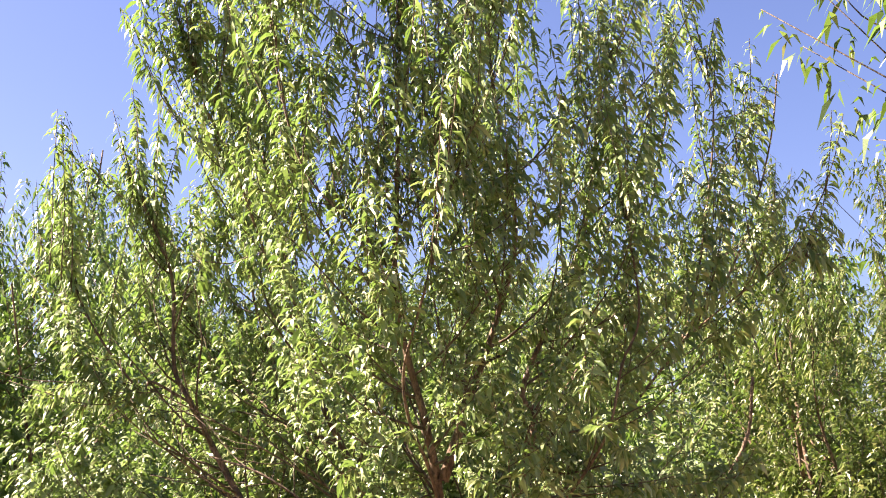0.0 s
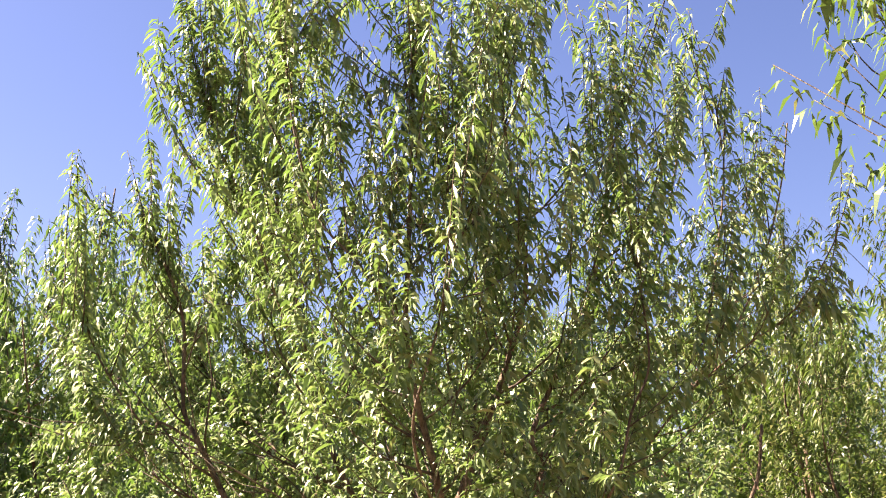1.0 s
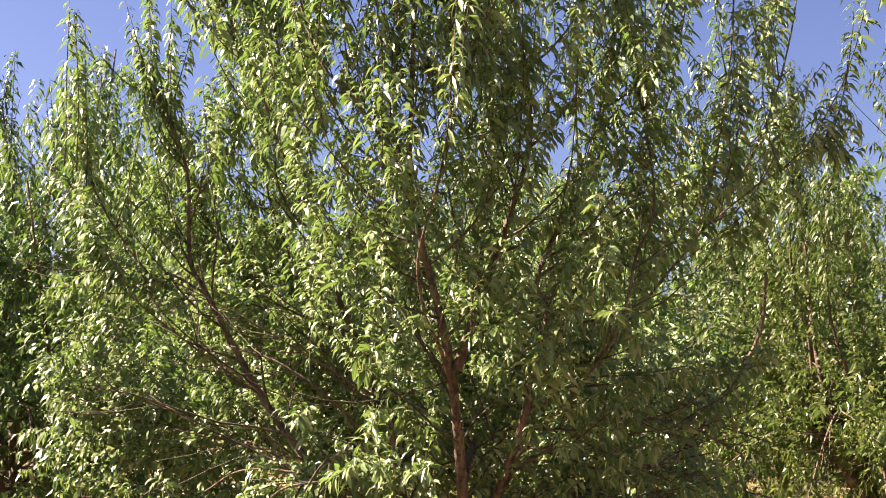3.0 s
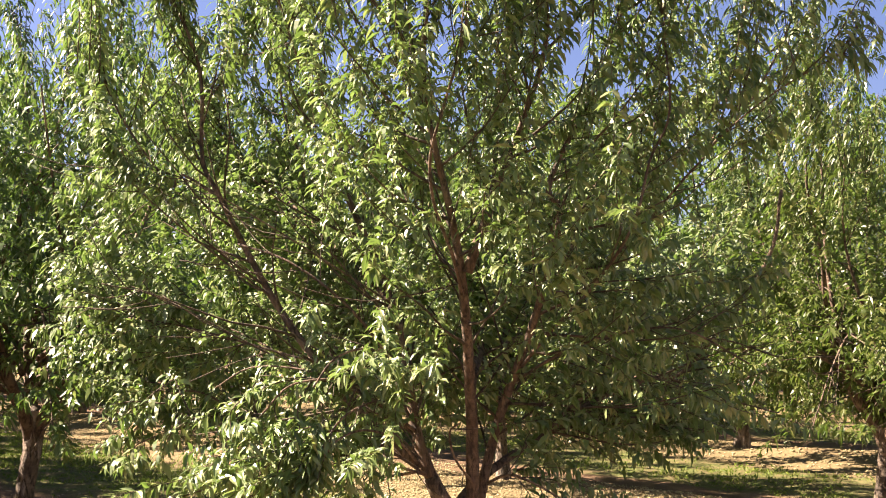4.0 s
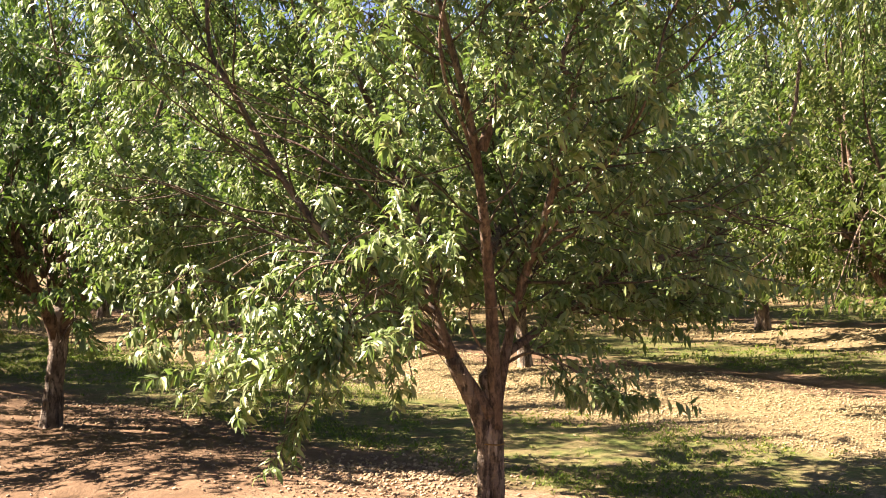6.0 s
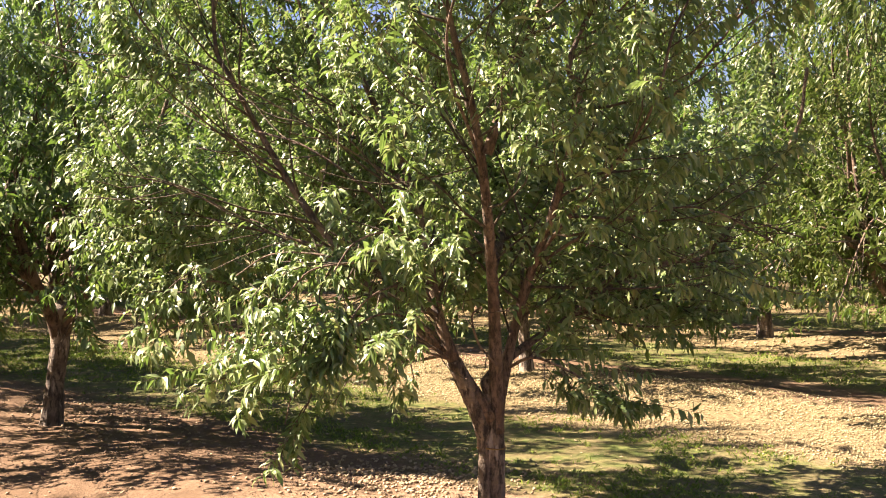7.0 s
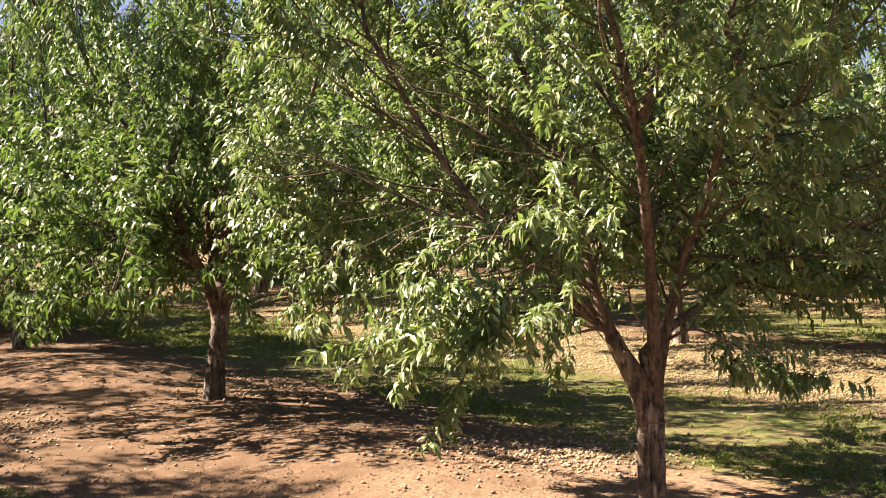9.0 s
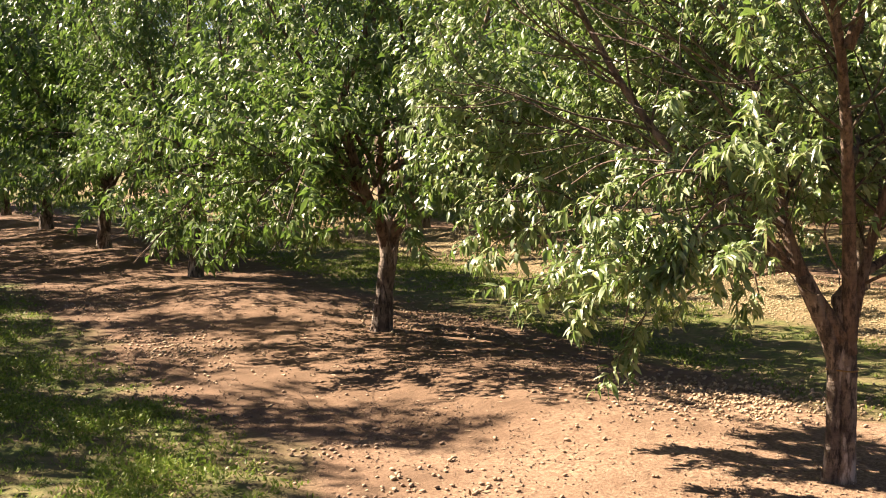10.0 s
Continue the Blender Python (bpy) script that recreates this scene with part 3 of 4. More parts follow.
hero_limb(0.0103, 0.0035, 0.08, 0.94, 0.6, 0.50, (-0.18, 0.13, 1.18), (-0.49, 0.01, 1.31), (-0.74, -0.01, 1.42), (-0.88, 0.13, 1.49), (-0.98, 0.37, 1.49), (-1.03, 0.57, 1.39))
hero_limb(0.0075, 0.0049, 0.10, 0.90, 0.6, 0.45, (-0.14, 0.09, 0.97), (-0.47, -0.00, 1.06), (-0.73, -0.03, 1.12), (-0.86, 0.04, 1.10), (-0.93, 0.18, 1.00))
hero_limb(0.0103, 0.0049, 0.12, 0.90, 1.2, 1.00, (-0.18, 0.16, 1.39), (-0.45, 0.05, 1.56), (-0.69, 0.08, 1.79), (-0.87, 0.26, 1.97), (-0.97, 0.51, 2.05))
hero_limb(0.0094, 0.0042, 0.12, 0.97, 2.0, 1.00, (0.17, -0.17, 1.41), (0.31, -0.36, 1.56), (0.41, -0.61, 1.66), (0.63, -0.84, 1.69), (0.90, -1.04, 1.53))
hero_limb(0.0084, 0.0049, 0.12, 0.97, 2.0, 0.80, (0.64, 0.02, 1.13), (0.92, -0.06, 1.33), (1.19, -0.20, 1.51), (1.60, -0.40, 1.63), (1.96, -0.62, 1.53))
hero_limb(0.0094, 0.0042, 0.12, 0.97, 2.3, 1.00, (0.64, 0.02, 1.13), (1.00, 0.00, 1.16), (1.40, -0.05, 1.22), (1.89, -0.26, 1.27), (2.23, -0.47, 1.19))
hero_limb(0.0260, 0.0060, 0.12, 0.90, 1.6, 1.00, (-0.13, -0.16, 1.49), (0.56, 0.38, 1.54), (1.09, 0.83, 1.60), (1.61, 1.16, 1.67), (2.00, 1.34, 1.67))
hero_limb(0.0084, 0.0042, 0.10, 0.92, 0.5, 0.45, (-0.18, 0.14, 1.22), (-0.44, -0.03, 1.33), (-0.69, -0.14, 1.36), (-0.88, -0.15, 1.30), (-0.94, -0.09, 1.17))
hero_limb(0.0084, 0.0042, 0.12, 0.97, 0.4, 0.45, (-0.18, 0.14, 1.34), (-0.48, -0.06, 1.51), (-0.74, -0.16, 1.59), (-0.91, -0.13, 1.55), (-1.00, -0.10, 1.43))
hero_limb(0.0084, 0.0042, 0.20, 0.90, 0.5, 0.45, (-0.18, 0.11, 1.03), (-0.48, -0.07, 1.17), (-0.74, -0.15, 1.24), (-0.89, -0.14, 1.21), (-0.96, -0.08, 1.10))
hero_limb(0.0084, 0.0042, 0.15, 0.94, 0.5, 0.50, (-0.20, 0.15, 1.39), (-0.59, -0.02, 1.46), (-0.89, -0.07, 1.46), (-1.04, 0.01, 1.43), (-1.12, 0.09, 1.31))
hero_limb(0.0072, 0.0042, 0.40, 0.90, 1.5, 0.25, (0.07, -0.05, 0.91), (-0.11, -0.08, 1.05), (-0.19, -0.11, 1.19), (-0.19, -0.17, 1.24))
hero_limb(0.0075, 0.0056, 0.12, 0.90, 1.0, 1.00, (-0.75, 0.99, 2.32), (-0.89, 1.14, 2.43), (-0.92, 1.17, 2.37), (-1.09, 1.34, 2.68), (-1.19, 1.45, 2.97))
hero_limb(0.0260, 0.0100, 0.12, 0.90, 1.8, 0.75, (0.18, 0.02, 0.94), (0.35, 0.02, 1.01), (0.92, -0.06, 1.27), (1.26, -0.19, 1.40), (1.51, -0.31, 1.47), (1.91, -0.57, 2.07), (1.97, -0.63, 2.48))
hero_limb(0.0080, 0.0049, 0.12, 0.90, 0.8, 0.70, (0.11, -0.37, 1.74), (0.33, -0.53, 1.90), (0.68, -0.81, 2.41), (0.76, -0.89, 2.55), (0.83, -0.97, 2.85), (0.92, -1.06, 3.61), (0.91, -1.05, 4.00))
hero_limb(0.0084, 0.0035, 0.20, 0.95, 1.1, 0.25, (-0.13, 0.08, 0.96), (-0.38, 0.05, 1.09), (-0.63, 0.09, 1.21), (-0.86, 0.25, 1.16), (-0.88, 0.30, 1.01), (-0.89, 0.35, 0.85), (-0.91, 0.37, 0.72))
hero_limb(0.0084, 0.0049, 0.10, 0.92, 0.8, 0.45, (-0.15, 0.10, 0.99), (-0.26, 0.35, 0.95), (-0.39, 0.63, 1.05), (-0.56, 0.95, 1.18), (-0.70, 1.16, 1.32), (-0.81, 1.35, 1.29), (-0.89, 1.50, 1.11))
hero_limb(0.0094, 0.0049, 0.12, 0.90, 1.0, 1.00, (-0.27, -0.27, 1.79), (-0.53, -0.44, 2.00), (-0.76, -0.56, 2.18), (-0.88, -0.65, 2.36), (-0.92, -0.76, 2.55), (-0.90, -0.85, 2.83), (-0.88, -0.87, 3.16))
hero_limb(0.0090, 0.0045, 0.20, 0.68, 2.4, 0.28, (0.15, -0.02, 0.91), (0.12, -0.20, 0.98), (0.13, -0.34, 0.96), (0.18, -0.46, 0.90), (0.26, -0.57, 0.80))
hero_limb(0.0103, 0.0049, 0.12, 0.90, 1.1, 1.00, (0.17, -0.19, 1.45), (0.11, -0.45, 1.66), (0.02, -0.78, 1.88), (-0.03, -1.02, 2.13), (0.02, -1.07, 2.41), (0.08, -1.13, 2.63), (0.14, -1.05, 3.05))
hero_limb(0.0240, 0.0060, 0.12, 0.90, 1.8, 1.00, (-0.08, -0.13, 1.37), (0.41, 0.25, 1.61), (0.71, 0.51, 1.92), (0.97, 0.67, 2.72), (0.99, 0.66, 2.83), (0.97, 0.68, 3.52), (0.87, 0.64, 4.10))
hero_limb(0.0260, 0.0070, 0.12, 0.90, 2.0, 1.00, (-0.18, 0.14, 1.23), (0.12, 0.68, 1.43), (0.28, 1.23, 1.73), (0.27, 1.53, 2.21), (0.23, 1.58, 2.64), (0.15, 1.65, 2.94), (0.00, 1.66, 3.52))
hero_limb(0.0060, 0.003, 0.30, 0.95, 1.7, 0.70, (-0.37, 0.47, 1.36), (-0.75, 0.75, 1.60), (-1.10, 0.95, 1.80), (-1.35, 1.05, 1.86))
hero_limb(0.0060, 0.003, 0.25, 0.95, 1.7, 0.70, (-0.56, 0.78, 1.81), (-0.95, 0.83, 2.06), (-1.22, 0.88, 2.26), (-1.36, 0.92, 2.40))
hero_limb(0.0060, 0.003, 0.25, 0.95, 1.5, 0.58, (-0.19, 0.28, 1.78), (-0.62, 0.34, 2.00), (-0.98, 0.50, 2.22), (-1.20, 0.62, 2.34))
hero_grower.room = 1.75
hero_limb(0.0160, 0.005, 0.20, 0.95, 1.6, 0.90, (-0.18, 0.14, 1.23), (0.08, 0.95, 1.70), (0.18, 1.70, 2.05), (0.20, 2.20, 2.25))
hero_limb(0.0140, 0.005, 0.20, 0.95, 1.6, 0.90, (-0.19, 0.28, 1.78), (-0.12, 1.15, 2.30), (-0.08, 1.75, 2.65), (-0.05, 2.10, 2.95))
hero_grower.envelope, hero_grower.even = None, True
for k in range(9):
    hero_grower.shoot(np.array((0.60, -1.66, 2.88)), hero_grower.g.normal(0, 1, 3) + np.array((0.2, -0.3, 0.3)), 0.20, 0.0024)
hero_grower.envelope = hero_envelope
hero_limb(0.0103, 0.0042, 0.12, 0.90, 2.1, 0.85, (0.18, -0.02, 1.07), (0.93, 0.43, 1.35), (1.66, 0.68, 1.52), (2.29, 0.90, 1.67), (2.70, 1.05, 1.71))
hero_limb(0.0103, 0.0042, 0.12, 0.90, 1.4, 0.85, (0.18, -0.09, 1.25), (0.87, 0.50, 1.67), (1.51, 0.83, 2.02), (1.98, 1.08, 2.35), (2.16, 1.18, 2.63))
hero_limb(0.0103, 0.0042, 0.12, 0.90, 1.4, 0.85, (-0.18, 0.14, 1.23), (0.57, 0.79, 1.51), (0.92, 1.44, 1.67), (1.22, 1.99, 1.79), (1.37, 2.27, 1.83))
hero_limb(0.0094, 0.0042, 0.12, 0.90, 2.1, 0.85, (0.64, 0.02, 1.13), (1.28, 0.22, 1.18), (2.06, 0.28, 1.31), (2.69, 0.35, 1.36), (3.17, 0.43, 1.31))
hero_limb(0.0065, 0.0030, 0.25, 1.20, 1.7, 0.55, (-0.37, 0.47, 1.36), (-0.45, 1.10, 1.60), (-0.55, 1.70, 1.75), (-0.60, 2.05, 1.80))
hero_limb(0.0065, 0.0030, 0.25, 1.20, 1.7, 0.55, (-0.45, 0.60, 1.50), (-0.75, 1.30, 1.66), (-0.92, 1.80, 1.72), (-0.95, 2.20, 1.85))
# the low sunlit boughs on the alley side
hero_grower.sunward, hero_grower.light = 1.7, LIT_FACE_DIR
hero_grower.spray((-0.73, 0.39, 0.97), (-0.86, 0.52, 1.06), (-0.97, 0.63, 1.17), (-1.03, 0.76, 1.25))
hero_grower.spray((-1.03, 0.76, 1.25), (-1.05, 0.82, 1.35), (-1.06, 0.86, 1.42))
hero_grower.spray((-1.06, 0.86, 1.42), (-1.10, 0.97, 1.35), (-1.13, 1.05, 1.28))
hero_grower.spray((-1.08, 0.91, 1.30), (-1.14, 1.09, 1.30), (-1.19, 1.20, 1.28))
hero_grower.spray((-1.02, 0.74, 1.24), (-1.06, 0.85, 1.18), (-1.08, 0.90, 1.10))
hero_grower.spray((-1.10, 0.96, 1.14), (-1.14, 1.06, 1.09), (-1.15, 1.09, 1.01))
hero_grower.spray((-0.83, 0.49, 0.93), (-0.94, 0.60, 0.99), (-1.02, 0.75, 0.95))
hero_grower.spray((-0.99, 0.65, 0.92), (-1.03, 0.75, 0.89), (-1.09, 0.92, 0.81))
hero_grower.spray((-0.79, 0.45, 0.91), (-0.90, 0.56, 0.87), (-0.97, 0.63, 0.76))
hero_grower.spray((-0.73, 0.38, 0.88), (-0.76, 0.42, 0.76), (-0.81, 0.47, 0.66), (-0.85, 0.51, 0.50))
hero_grower.spray((-0.75, 0.40, 0.80), (-0.78, 0.44, 0.73), (-0.80, 0.45, 0.58))
hero_grower.spray((-0.68, 0.33, 0.93), (-0.70, 0.36, 0.82))
hero_grower.spray((-0.61, 0.26, 0.93), (-0.66, 0.32, 0.80))
hero_grower.spray((-0.42, 0.07, 1.00), (-0.40, 0.05, 0.87))
hero_grower.spray((-0.49, 0.15, 0.98), (-0.47, 0.12, 0.85))
hero_grower.spray((-0.22, 0.09, 1.12), (-0.59, -0.04, 1.36), (-0.84, -0.03, 1.44), (-1.00, 0.07, 1.45), (-1.12, 0.20, 1.39))
hero_grower.spray((-0.21, 0.07, 1.01), (-0.62, -0.08, 1.16), (-0.86, -0.05, 1.20), (-0.98, 0.07, 1.17))
hero_grower.spray((-0.61, -0.07, 1.36), (-0.66, -0.09, 1.26), (-0.69, -0.13, 1.17))
hero_grower.spray((-0.74, -0.07, 1.41), (-0.80, -0.08, 1.31), (-0.83, -0.12, 1.22))
hero_grower.spray((-0.86, -0.06, 1.44), (-0.92, -0.06, 1.35), (-0.94, -0.11, 1.26))
hero_grower.spray((-0.92, 0.01, 1.45), (-0.99, 0.01, 1.34), (-1.02, -0.04, 1.25))
hero_grower.spray((-0.99, 0.08, 1.45), (-1.06, 0.08, 1.35), (-1.08, 0.03, 1.26))
hero_grower.spray((-1.06, 0.15, 1.42), (-1.13, 0.15, 1.32), (-1.15, 0.10, 1.24))
hero_grower.spray((-1.11, 0.20, 1.39), (-1.19, 0.21, 1.32), (-1.22, 0.17, 1.24))
hero_grower.spray((-0.61, -0.06, 1.16), (-0.66, -0.09, 1.06), (-0.68, -0.13, 0.98))
hero_grower.spray((-0.75, -0.07, 1.19), (-0.80, -0.08, 1.10), (-0.83, -0.13, 1.02))
hero_grower.spray((-0.86, -0.05, 1.20), (-0.92, -0.06, 1.11), (-0.95, -0.10, 1.02))
hero_grower.spray((-0.92, 0.01, 1.19), (-0.98, -0.00, 1.10), (-1.01, -0.05, 1.02))
hero_grower.spray((-0.98, 0.07, 1.17), (-1.05, 0.06, 1.09), (-1.07, 0.02, 1.00))
hero_grower.envelope, hero_grower.sunward = None, 0.85
hero_grower.light = np.array(sun_dir)
for tip in ((-1.30, 1.33, 2.92), (-1.26, 1.30, 2.85), (-1.34, 1.38, 2.95)):
    hero_grower.whip(np.array(tip), (0.0, 0.0, 1.0), 0.85)
for tip in ((1.28, -1.07, 3.30), (1.30, -1.10, 3.42), (1.27, -1.10, 3.25)):
    hero_grower.whip(np.array(tip), (-0.03, 0.03, 1.0), 0.80)
hero_grower.room = 1.1
hero_grower.finish(hero, LEAF, lambda b: (b[:, 2] < 1.0) & (b[:, 0] < -0.45), lambda b: (b[:, 0] + b[:, 1] < -0.3) & (b[:, 2] < 2.4))

# ---------------------------------------------------------------- the other trees of the orchard
near_a = random_tree(201, 4.7, 0.155, 0.0125, 0.098, True)
near_b = random_tree(302, 4.5, 0.150, 0.0120, 0.094, True, arms=16)
near_c = random_tree(605, 5.4, 0.16, 0.018, 0.092, True, 1.40, lambda p: (p[1] > 0.9 and p[2] < 2.5) or p[1] > 2.28, 1.1, arms=6,
                     more=[((0, 0.3, 1.4), (-0.25, 1.1, 2.3), (-0.4, 1.70, 2.9), (-0.42, 1.95, 3.4), (-0.40, 2.00, 4.0), (-0.38, 2.02, 4.5)),
                           ((-0.1, 0.3, 1.4), (-0.6, 1.2, 2.4), (-0.9, 1.55, 3.0), (-0.95, 1.72, 3.6), (-0.95, 1.75, 4.2))])
near_d = random_tree(713, 4.8, 0.135, 0.0125, 0.092, True, leaf=PALE_LEAF, sunward=0.6, arms=16)
far_a = random_tree(403, 4.6, 0.30, 0.028, 0.158, False)
far_b = random_tree(504, 4.4, 0.30, 0.028, 0.158, False)
GROUP = "almond orchard trees"
for ob, text in ((near_a, "leafy almond tree on a short dark trunk"), (near_b, "leafy almond tree on a short dark trunk"),
                 (near_c, "leafy almond tree with long upright shoots"), (near_d, "sunlit almond tree with yellowish green leaves"), (far_a, "almond tree deeper in the orchard, trunk in shade"), (far_b, "almond tree deeper in the orchard, trunk in shade")):
    tagged(ob, text, "tree", GROUP)

MOVED = {(0, 1): (0.15, 4.95), (0, 2): (-0.01, 9.57), (0, 3): (-0.13, 13.69), (0, 4): (-0.17, 17.9), (0, 5): (-0.2, 22.2),
         (1, 0): (5.94, 0.45), (1, 1): (5.2, 4.3), (2, 1): (10.15, 4.32)}      # trees that stand off the even grid
spots = []
for i in range(-1, 8):
    for j in range(-2, 15):
        if (i, j) == (0, 0) or (i == -1 and (j < 0 or j > 6)):
            continue
        x, y = i * ROW - (0.85 if i == -1 else 0.0), j * STEP + (0.2 if (i, j) == (0, -1) else 1.8 if i == -1 else 0.0)
        x, y = MOVED.get((i, j), (x, y))
        turn = math.degrees(math.atan2(x + 4.05, y + 3.85))
        dist = math.hypot(x + 4.05, y + 3.85)
        if i >= 0 and not (2 < turn < 82 + (30 if dist < 8 else 0)):
            continue
        if dist > 33:
            continue
        spots.append((dist, i, j, x, y))
spots.sort()
used = set()
for k, (dist, i, j, x, y) in enumerate(spots):
    near = i >= 0 and (dist < 12.5 or (i == 0 and j <= 2))
    proto = (near_a, near_b)[(i + j) % 2] if near else (far_a, far_b)[(i * 3 + j) % 2]
    turn = (i * 137 + j * 71) % 360
    if (i, j) == (0, -1):
        proto, turn = near_c, 0
    elif (i, j) in ((1, 0), (1, -1)):
        proto = near_d
    m = pose(x + 0.12 * math.sin(k * 2.3) * (i > 0), y + 0.12 * math.cos(k * 1.7) * (i > 0), 0.0, 0, 0, turn) @ Matrix.Scale(1.0 if (i, j) == (0, -1) else (1.32 if i == -1 else 1.10 if i == 0 else 0.98) + 0.06 * math.sin(i * 2.1 + j * 3.7), 4)
    if proto not in used:
        used.add(proto)
        proto.matrix_basis = m
    else:
        copy_thing(proto, m)


# ---------------------------------------------------------------- weeds in the alleys
def scatter(boxes, accept):
    """Points on the ground: boxes of (x0, x1, y0, y1, count), thinned by accept(x, y)."""
    out = []
    for x0, x1, y0, y1, n in boxes:
        for x, y in zip(rng.uniform(x0, x1, n), rng.uniform(y0, y1, n)):
            if rng.random() < accept(x, y):
                out.append((x, y, ground_z(x, y)))
    return np.array(out)


def in_band(x, lo, hi, edge=0.35):
    a = x % ROW
    return max(0.0, min(1.0, (a - lo) / edge, (hi - a) / edge))


def weed_chance(x, y):
    n = noise.noise(Vector((x * 0.8, y * 0.55, 4.4))) + 0.5 * noise.noise(Vector((x * 2.6, y * 2.2, 7.7)))
    return in_band(x, 1.2, 3.6, 0.45) * max(0.04, min(1.0, 0.62 + 1.6 * n))


def build_weeds(name, boxes, per, size, label):
    p = scatter(boxes, weed_chance)
    p = np.repeat(p, per, 0)
    n = len(p)
    p[:, :2] += rng.normal(0, size * 0.45, (n, 2))
    axis = unit(np.stack((rng.normal(0, 0.75, n), rng.normal(0, 0.75, n), rng.uniform(0.35, 1.2, n)), 1))
    p[:, 2] += rng.uniform(-0.005, size * 0.5, n)
    long = size * rng.uniform(0.5, 1.25, n)
    ob = link_arrays(name, *leaves(p, axis, unit(rng.normal(0, 1, (n, 3)) + np.array([0, 0, 0.6])), long, long * rng.uniform(0.14, 0.36, n), 0), WEED, None, label)
    tagged(ob, category="weeds", kind="stuff")


build_weeds("weeds", [(-4.6, -1.9, -2.5, 14, 8500), (1.0, 3.8, -2.5, 16, 15000)], 9, 0.034, "low green weeds growing in the sunlit orchard alley")
TUFTS = ((-2.75, 5.0, 0.42), (-2.9, 6.6, 0.5), (-2.62, 3.2, 0.26), (-2.55, 2.0, 0.30), (-2.95, 3.9, 0.30), (-2.30, 3.3, 0.15), (-2.85, 1.5, 0.3))


def build_tufts():
    """Lush clumps of broad-leaved weeds, some a hand high, on the sunny edge of the near alley."""
    p = np.vstack([heap(x, y, r * 0.55, r * 0.75, int(1150 * r)) for x, y, r in TUFTS])
    n = len(p)
    tall = 0.055 * np.clip(1.15 + np.array([noise.noise(Vector((a * 3.1, b * 3.1, 9.0))) for a, b, _ in p]), 0.4, 1.9)
    p = np.repeat(p, 7, 0)
    tall = np.repeat(tall, 7)
    n = len(p)
    p[:, :2] += rng.normal(0, 0.016, (n, 2))
    p[:, 2] += rng.uniform(0, 1, n) * tall
    axis = unit(np.stack((rng.normal(0, 0.7, n), rng.normal(0, 0.7, n), rng.uniform(0.1, 1.2, n)), 1))
    size = rng.uniform(0.014, 0.034, n)
    ob = link_arrays("weeds", *leaves(p, axis, unit(rng.normal(0, 0.6, (n, 3)) + np.array([0, 0, 1.0])), size, size * rng.uniform(0.3, 0.55, n), 0), WEED, None, "bright green lush weed clumps on the alley edge")
    tagged(ob, category="weeds", kind="stuff")


build_weeds("weeds", [(6.4, 9.1, -2, 26, 9000), (11.8, 14.5, 0, 34, 6000), (-4.6, -1.9, 14, 34, 4000), (1.0, 3.7, 16, 34, 4000)], 5, 0.05, "low green weeds between tree rows deeper in the orchard")


# ---------------------------------------------------------------- almonds and dry leaves on the ground
def nut_shape():
    """An almond in its hull: pointed at one end, a seam down one side."""
    p = [(0, -1.0, 0)]
    for y, r in ((-0.45, 0.66), (0.35, 0.56)):
        for k in range(5):
            a = 2 * math.pi * (k + 0.3 * (y > 0)) / 5
            p.append((r * math.cos(a), y, 0.72 * r * math.sin(a)))
    p.append((0, 1.1, 0))
    f = []
    for k in range(5):
        q = (k + 1) % 5
        f += [(0, 1 + k, 1 + q), (1 + k, 6 + k, 6 + q, 1 + q), (6 + k, 11, 6 + q)]
    return np.array(p), f


def hull_shape():
    """A dry split hull: a plain pointed lozenge."""
    p = [(0, -1.0, 0), (0.62, 0.1, 0.1), (0, 0.05, 0.55), (-0.62, -0.1, 0.1), (0, 0, -0.4), (0, 1.0, 0.05)]
    return np.array(p), [(0, 1, 2), (0, 2, 3), (0, 3, 4), (0, 4, 1), (5, 2, 1), (5, 3, 2), (5, 4, 3), (5, 1, 4)]


def build_nuts(name, pts, size, label, fine=True, mat=None, category="almonds"):
    p, f = nut_shape() if fine else hull_shape()
    n = len(pts)
    y = unit(np.stack((rng.normal(0, 1, n), rng.normal(0, 1, n), rng.normal(0, 0.25, n)), 1))
    x = unit(np.cross(y, unit(rng.normal(0, 0.5, (n, 3)) + np.array([0, 0, 1.0]))))
    z = np.cross(x, y)
    s = (size * rng.uniform(0.7, 1.25, n))[:, None, None]
    lift = pts + np.stack((np.zeros(n), np.zeros(n), np.full(n, size * 0.42)), 1)
    v = lift[:, None] + s * (x[:, None] * p[None, :, 0:1] + y[:, None] * p[None, :, 1:2] + z[:, None] * p[None, :, 2:3])
    one = np.array([i for q in f for i in q])
    loops = (one[None, :] + (np.arange(n) * len(p))[:, None]).ravel()
    ob = link_arrays(name, v.reshape(-1, 3), loops, np.tile([len(q) for q in f], n), mat or NUT, None, label, smooth=True)
    tagged(ob, category=category, kind="stuff")


def nut_chance(x, y):
    n = noise.noise(Vector((x * 0.9, y * 0.5, 14.2))) + 0.5 * noise.noise(Vector((x * 3.1, y * 3.1, 2.2)))
    return max(in_band(x, 3.2, 5.5, 0.35), 0.6 * in_band(x + 2.7, 2.5, 3.2, 0.3)) * max(0.05, min(1.0, 0.75 + 1.2 * n))


def heap(x, y, rx, ry, n, turn=0.0):
    a, b = rng.normal(0, 1, n) * rx, rng.normal(0, 1, n) * ry
    c, s = math.cos(turn), math.sin(turn)
    return np.array([(x + c * p - s * q, y + s * p + c * q, ground_z(x + c * p - s * q, y + s * p + c * q)) for p, q in zip(a, b)])


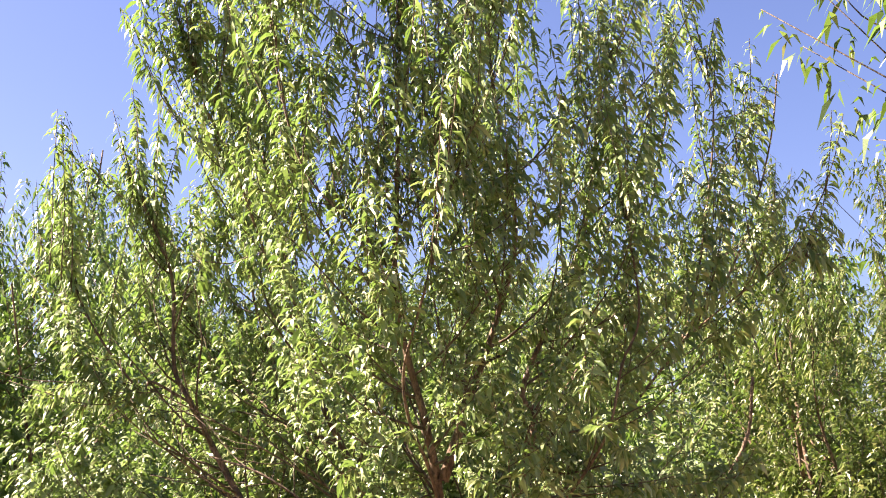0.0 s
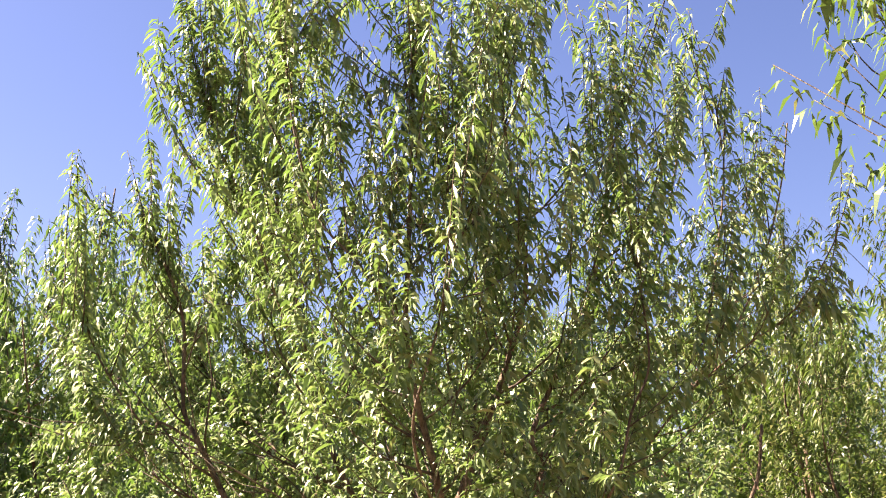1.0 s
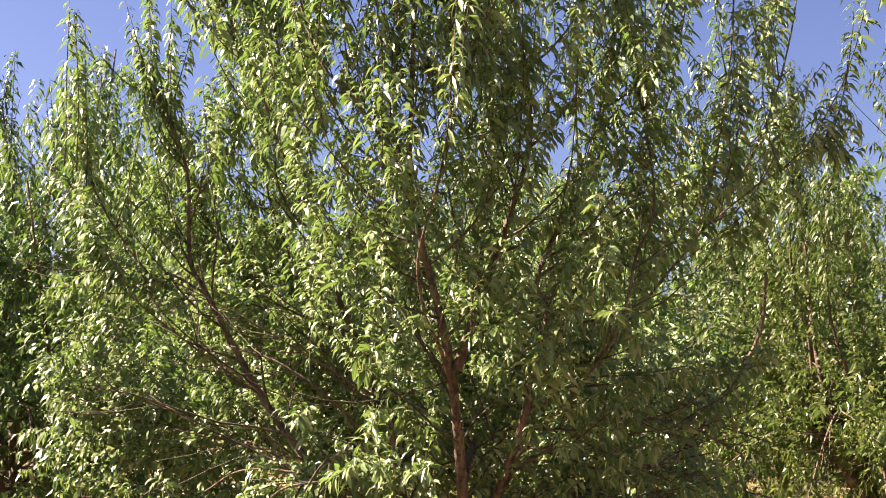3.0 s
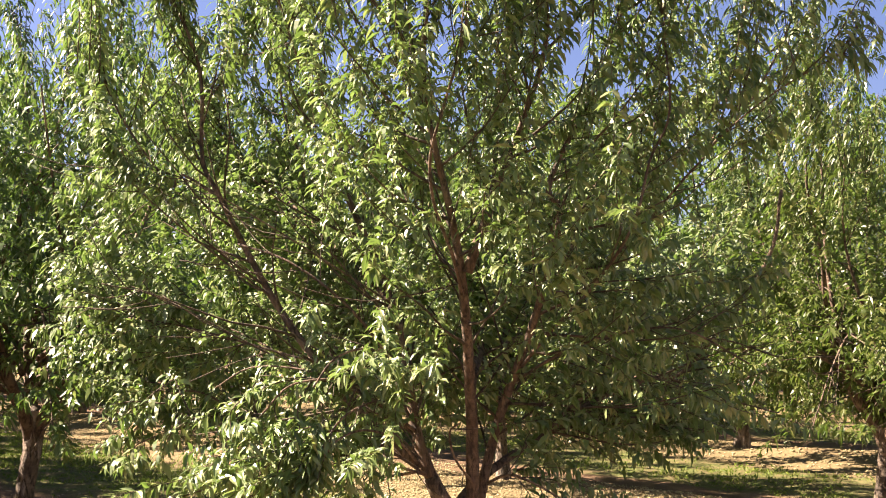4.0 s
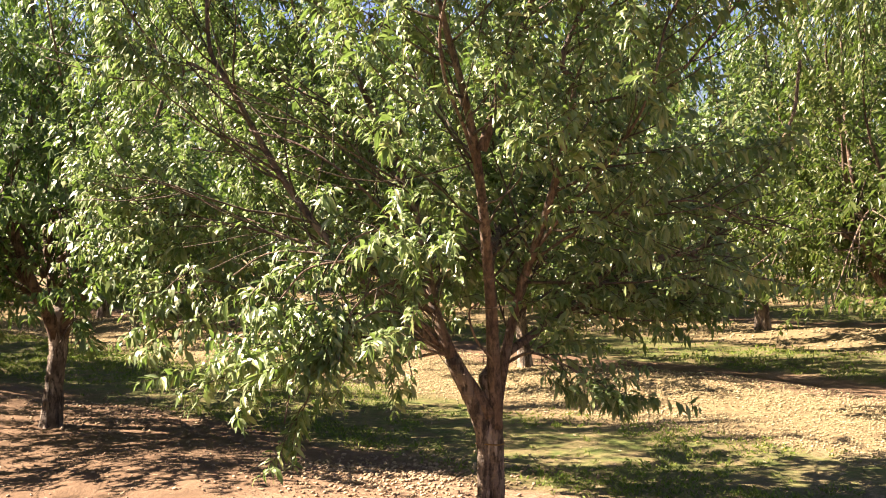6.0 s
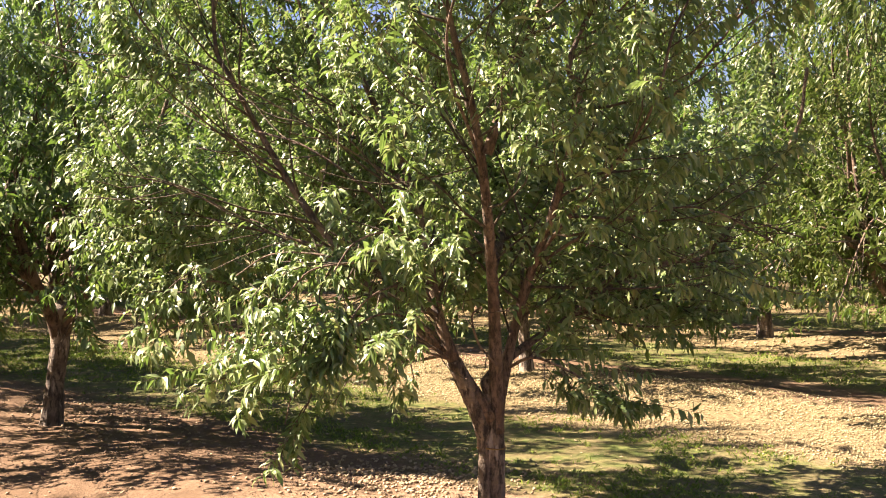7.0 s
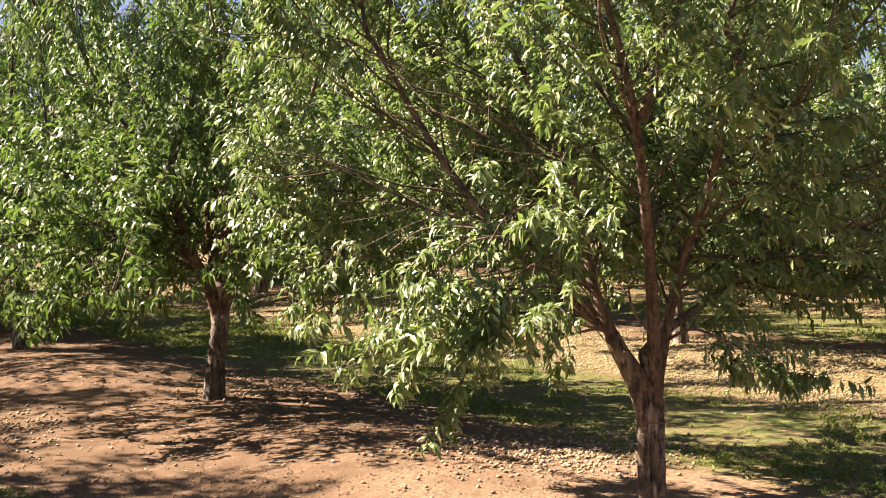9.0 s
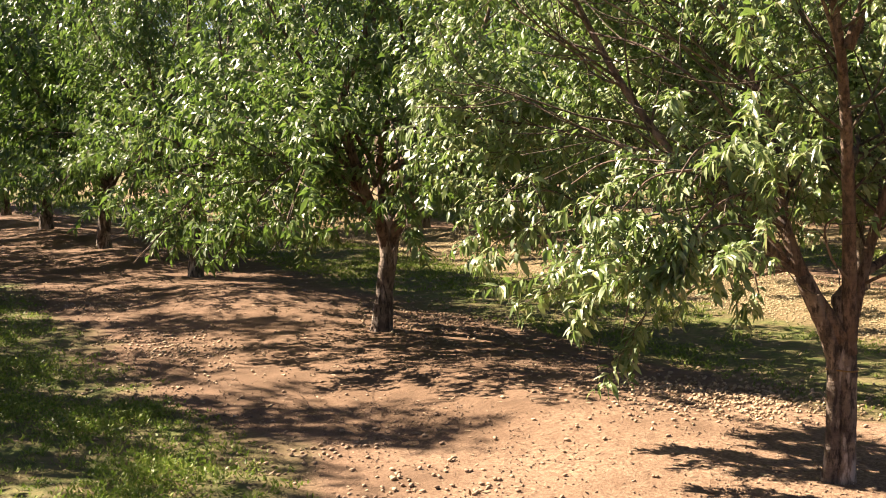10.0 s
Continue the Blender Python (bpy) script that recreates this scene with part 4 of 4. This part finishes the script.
build_tufts()
build_nuts("fallen_almonds", scatter([(2.8, 5.8, -3, 6, 33000), (2.8, 5.8, 6, 16, 12000)], nut_chance), 0.0128, "pale tan almonds spread thickly over the alley floor", False, FIELD_NUT)
build_nuts("fallen_almonds", scatter([(8.2, 10.5, -2, 24, 6000), (13.6, 15.9, 0, 30, 2500)], nut_chance), 0.022, "pale tan almonds lying between rows deeper in the orchard", False, FIELD_NUT)
build_nuts("fallen_almonds", np.vstack((heap(-1.55, 5.45, 0.30, 0.40, 230), heap(-1.75, 4.6, 0.45, 0.45, 130), heap(0.95, 1.45, 0.42, 0.28, 560), heap(0.85, 1.95, 0.20, 0.18, 110), heap(0.55, 2.0, 0.45, 0.2, 120), heap(1.1, 5.7, 0.5, 0.5, 160), heap(0.75, 4.9, 0.5, 0.6, 220),
           heap(-1.9, 8.5, 0.4, 0.8, 200), scatter([(-2.7, -0.9, 5, 14, 110)], lambda x, y: 0.8))), 0.0165, "tan almonds strewn and heaped on the bare soil")


def build_single_nuts(pts):
    """Almonds lying apart from one another on the bare soil, each a thing of its own."""
    p, f = nut_shape()
    me = bpy.data.meshes.new("almond")
    me.from_pydata([tuple(v) for v in p], [], f)
    me.materials.append(NUT_ONE)
    me.polygons.foreach_set("use_smooth", [True] * len(me.polygons))
    for x, y, z in pts:
        size = 0.0170 * rng.uniform(0.75, 1.2)
        ob = new("almond", me)
        ob.matrix_basis = pose(x, y, z + 0.42 * size, rng.normal(0, 10), rng.uniform(-25, 25), rng.uniform(0, 360)) @ Matrix.Scale(size, 4)
        tagged(ob, "tan almond in its dry hull on bare soil", "almond", "loose almonds on the soil")


build_single_nuts(np.vstack((heap(-1.55, 1.1, 0.30, 0.22, 70), heap(-1.75, 2.0, 0.35, 0.15, 40), scatter([(-2.7, 1.6, -1.0, 5, 185)], lambda x, y: 0.95))))

build_nuts("soil_clods", scatter([(-3.0, 0.9, -2.0, 4.0, 9000), (-3.0, 0.9, 4.0, 10.0, 3000)], lambda x, y: max(0.1, min(1.0, 0.5 + 1.5 * noise.noise(Vector((x * 1.2, y * 1.2, 31.0)))))),
           0.009, "small crumbs of dry reddish soil", False, CLOD, "soil")

lit = scatter([(-4.4, 5.2, -2.5, 14, 9000)], lambda x, y: 0.75)
lit[:, 2] += 0.006
n_lit = len(lit)
ob = link_arrays("leaf_litter", *leaves(lit, np.stack((rng.normal(0, 1, n_lit), rng.normal(0, 1, n_lit), rng.normal(0, 0.15, n_lit)), 1), unit(rng.normal(0, 0.25, (n_lit, 3)) + np.array([0, 0, 1.0])),
                                         rng.uniform(0.02, 0.06, n_lit), rng.uniform(0.008, 0.018, n_lit), 1), LITTER, None, "dry tan leaves and hull scraps on the soil")
tagged(ob, category="leaf litter", kind="stuff")


# ---------------------------------------------------------------- small things
def build_twine():
    a = np.linspace(0, 2 * np.pi, 25)
    along, over = np.array((0.79, -0.61, 0.0)), np.array((0.61, 0.79, 0.0))
    ring = np.array((0.070, 0.014, 0.525)) + 0.070 * np.cos(a)[:, None] * along + 0.046 * np.sin(a)[:, None] * over + 0.004 * np.sin(2 * a)[:, None] * np.array((0, 0, 1.0))
    v, f = tube(ring, np.full(25, 0.004), 6)
    tagged(link("twine", v, f, TWINE, None, "yellow-brown twine tied round the almond trunk"), category="twine")


build_twine()


def build_stalk(x, y, tall, lean):
    line = [(x + lean * s * s, y + 0.3 * lean * s, ground_z(x, y) - 0.02 + tall * s) for s in np.linspace(0, 1, 7)]
    v, f = tube(line, np.linspace(0.005, 0.002, 7), 5, 0.1, 5)
    tagged(link("dry_stalk", v, f, TWIG, None, "thin dry weed stalk standing in the soil"), category="stalk")


build_stalk(0.23, 2.07, 0.32, 0.02)
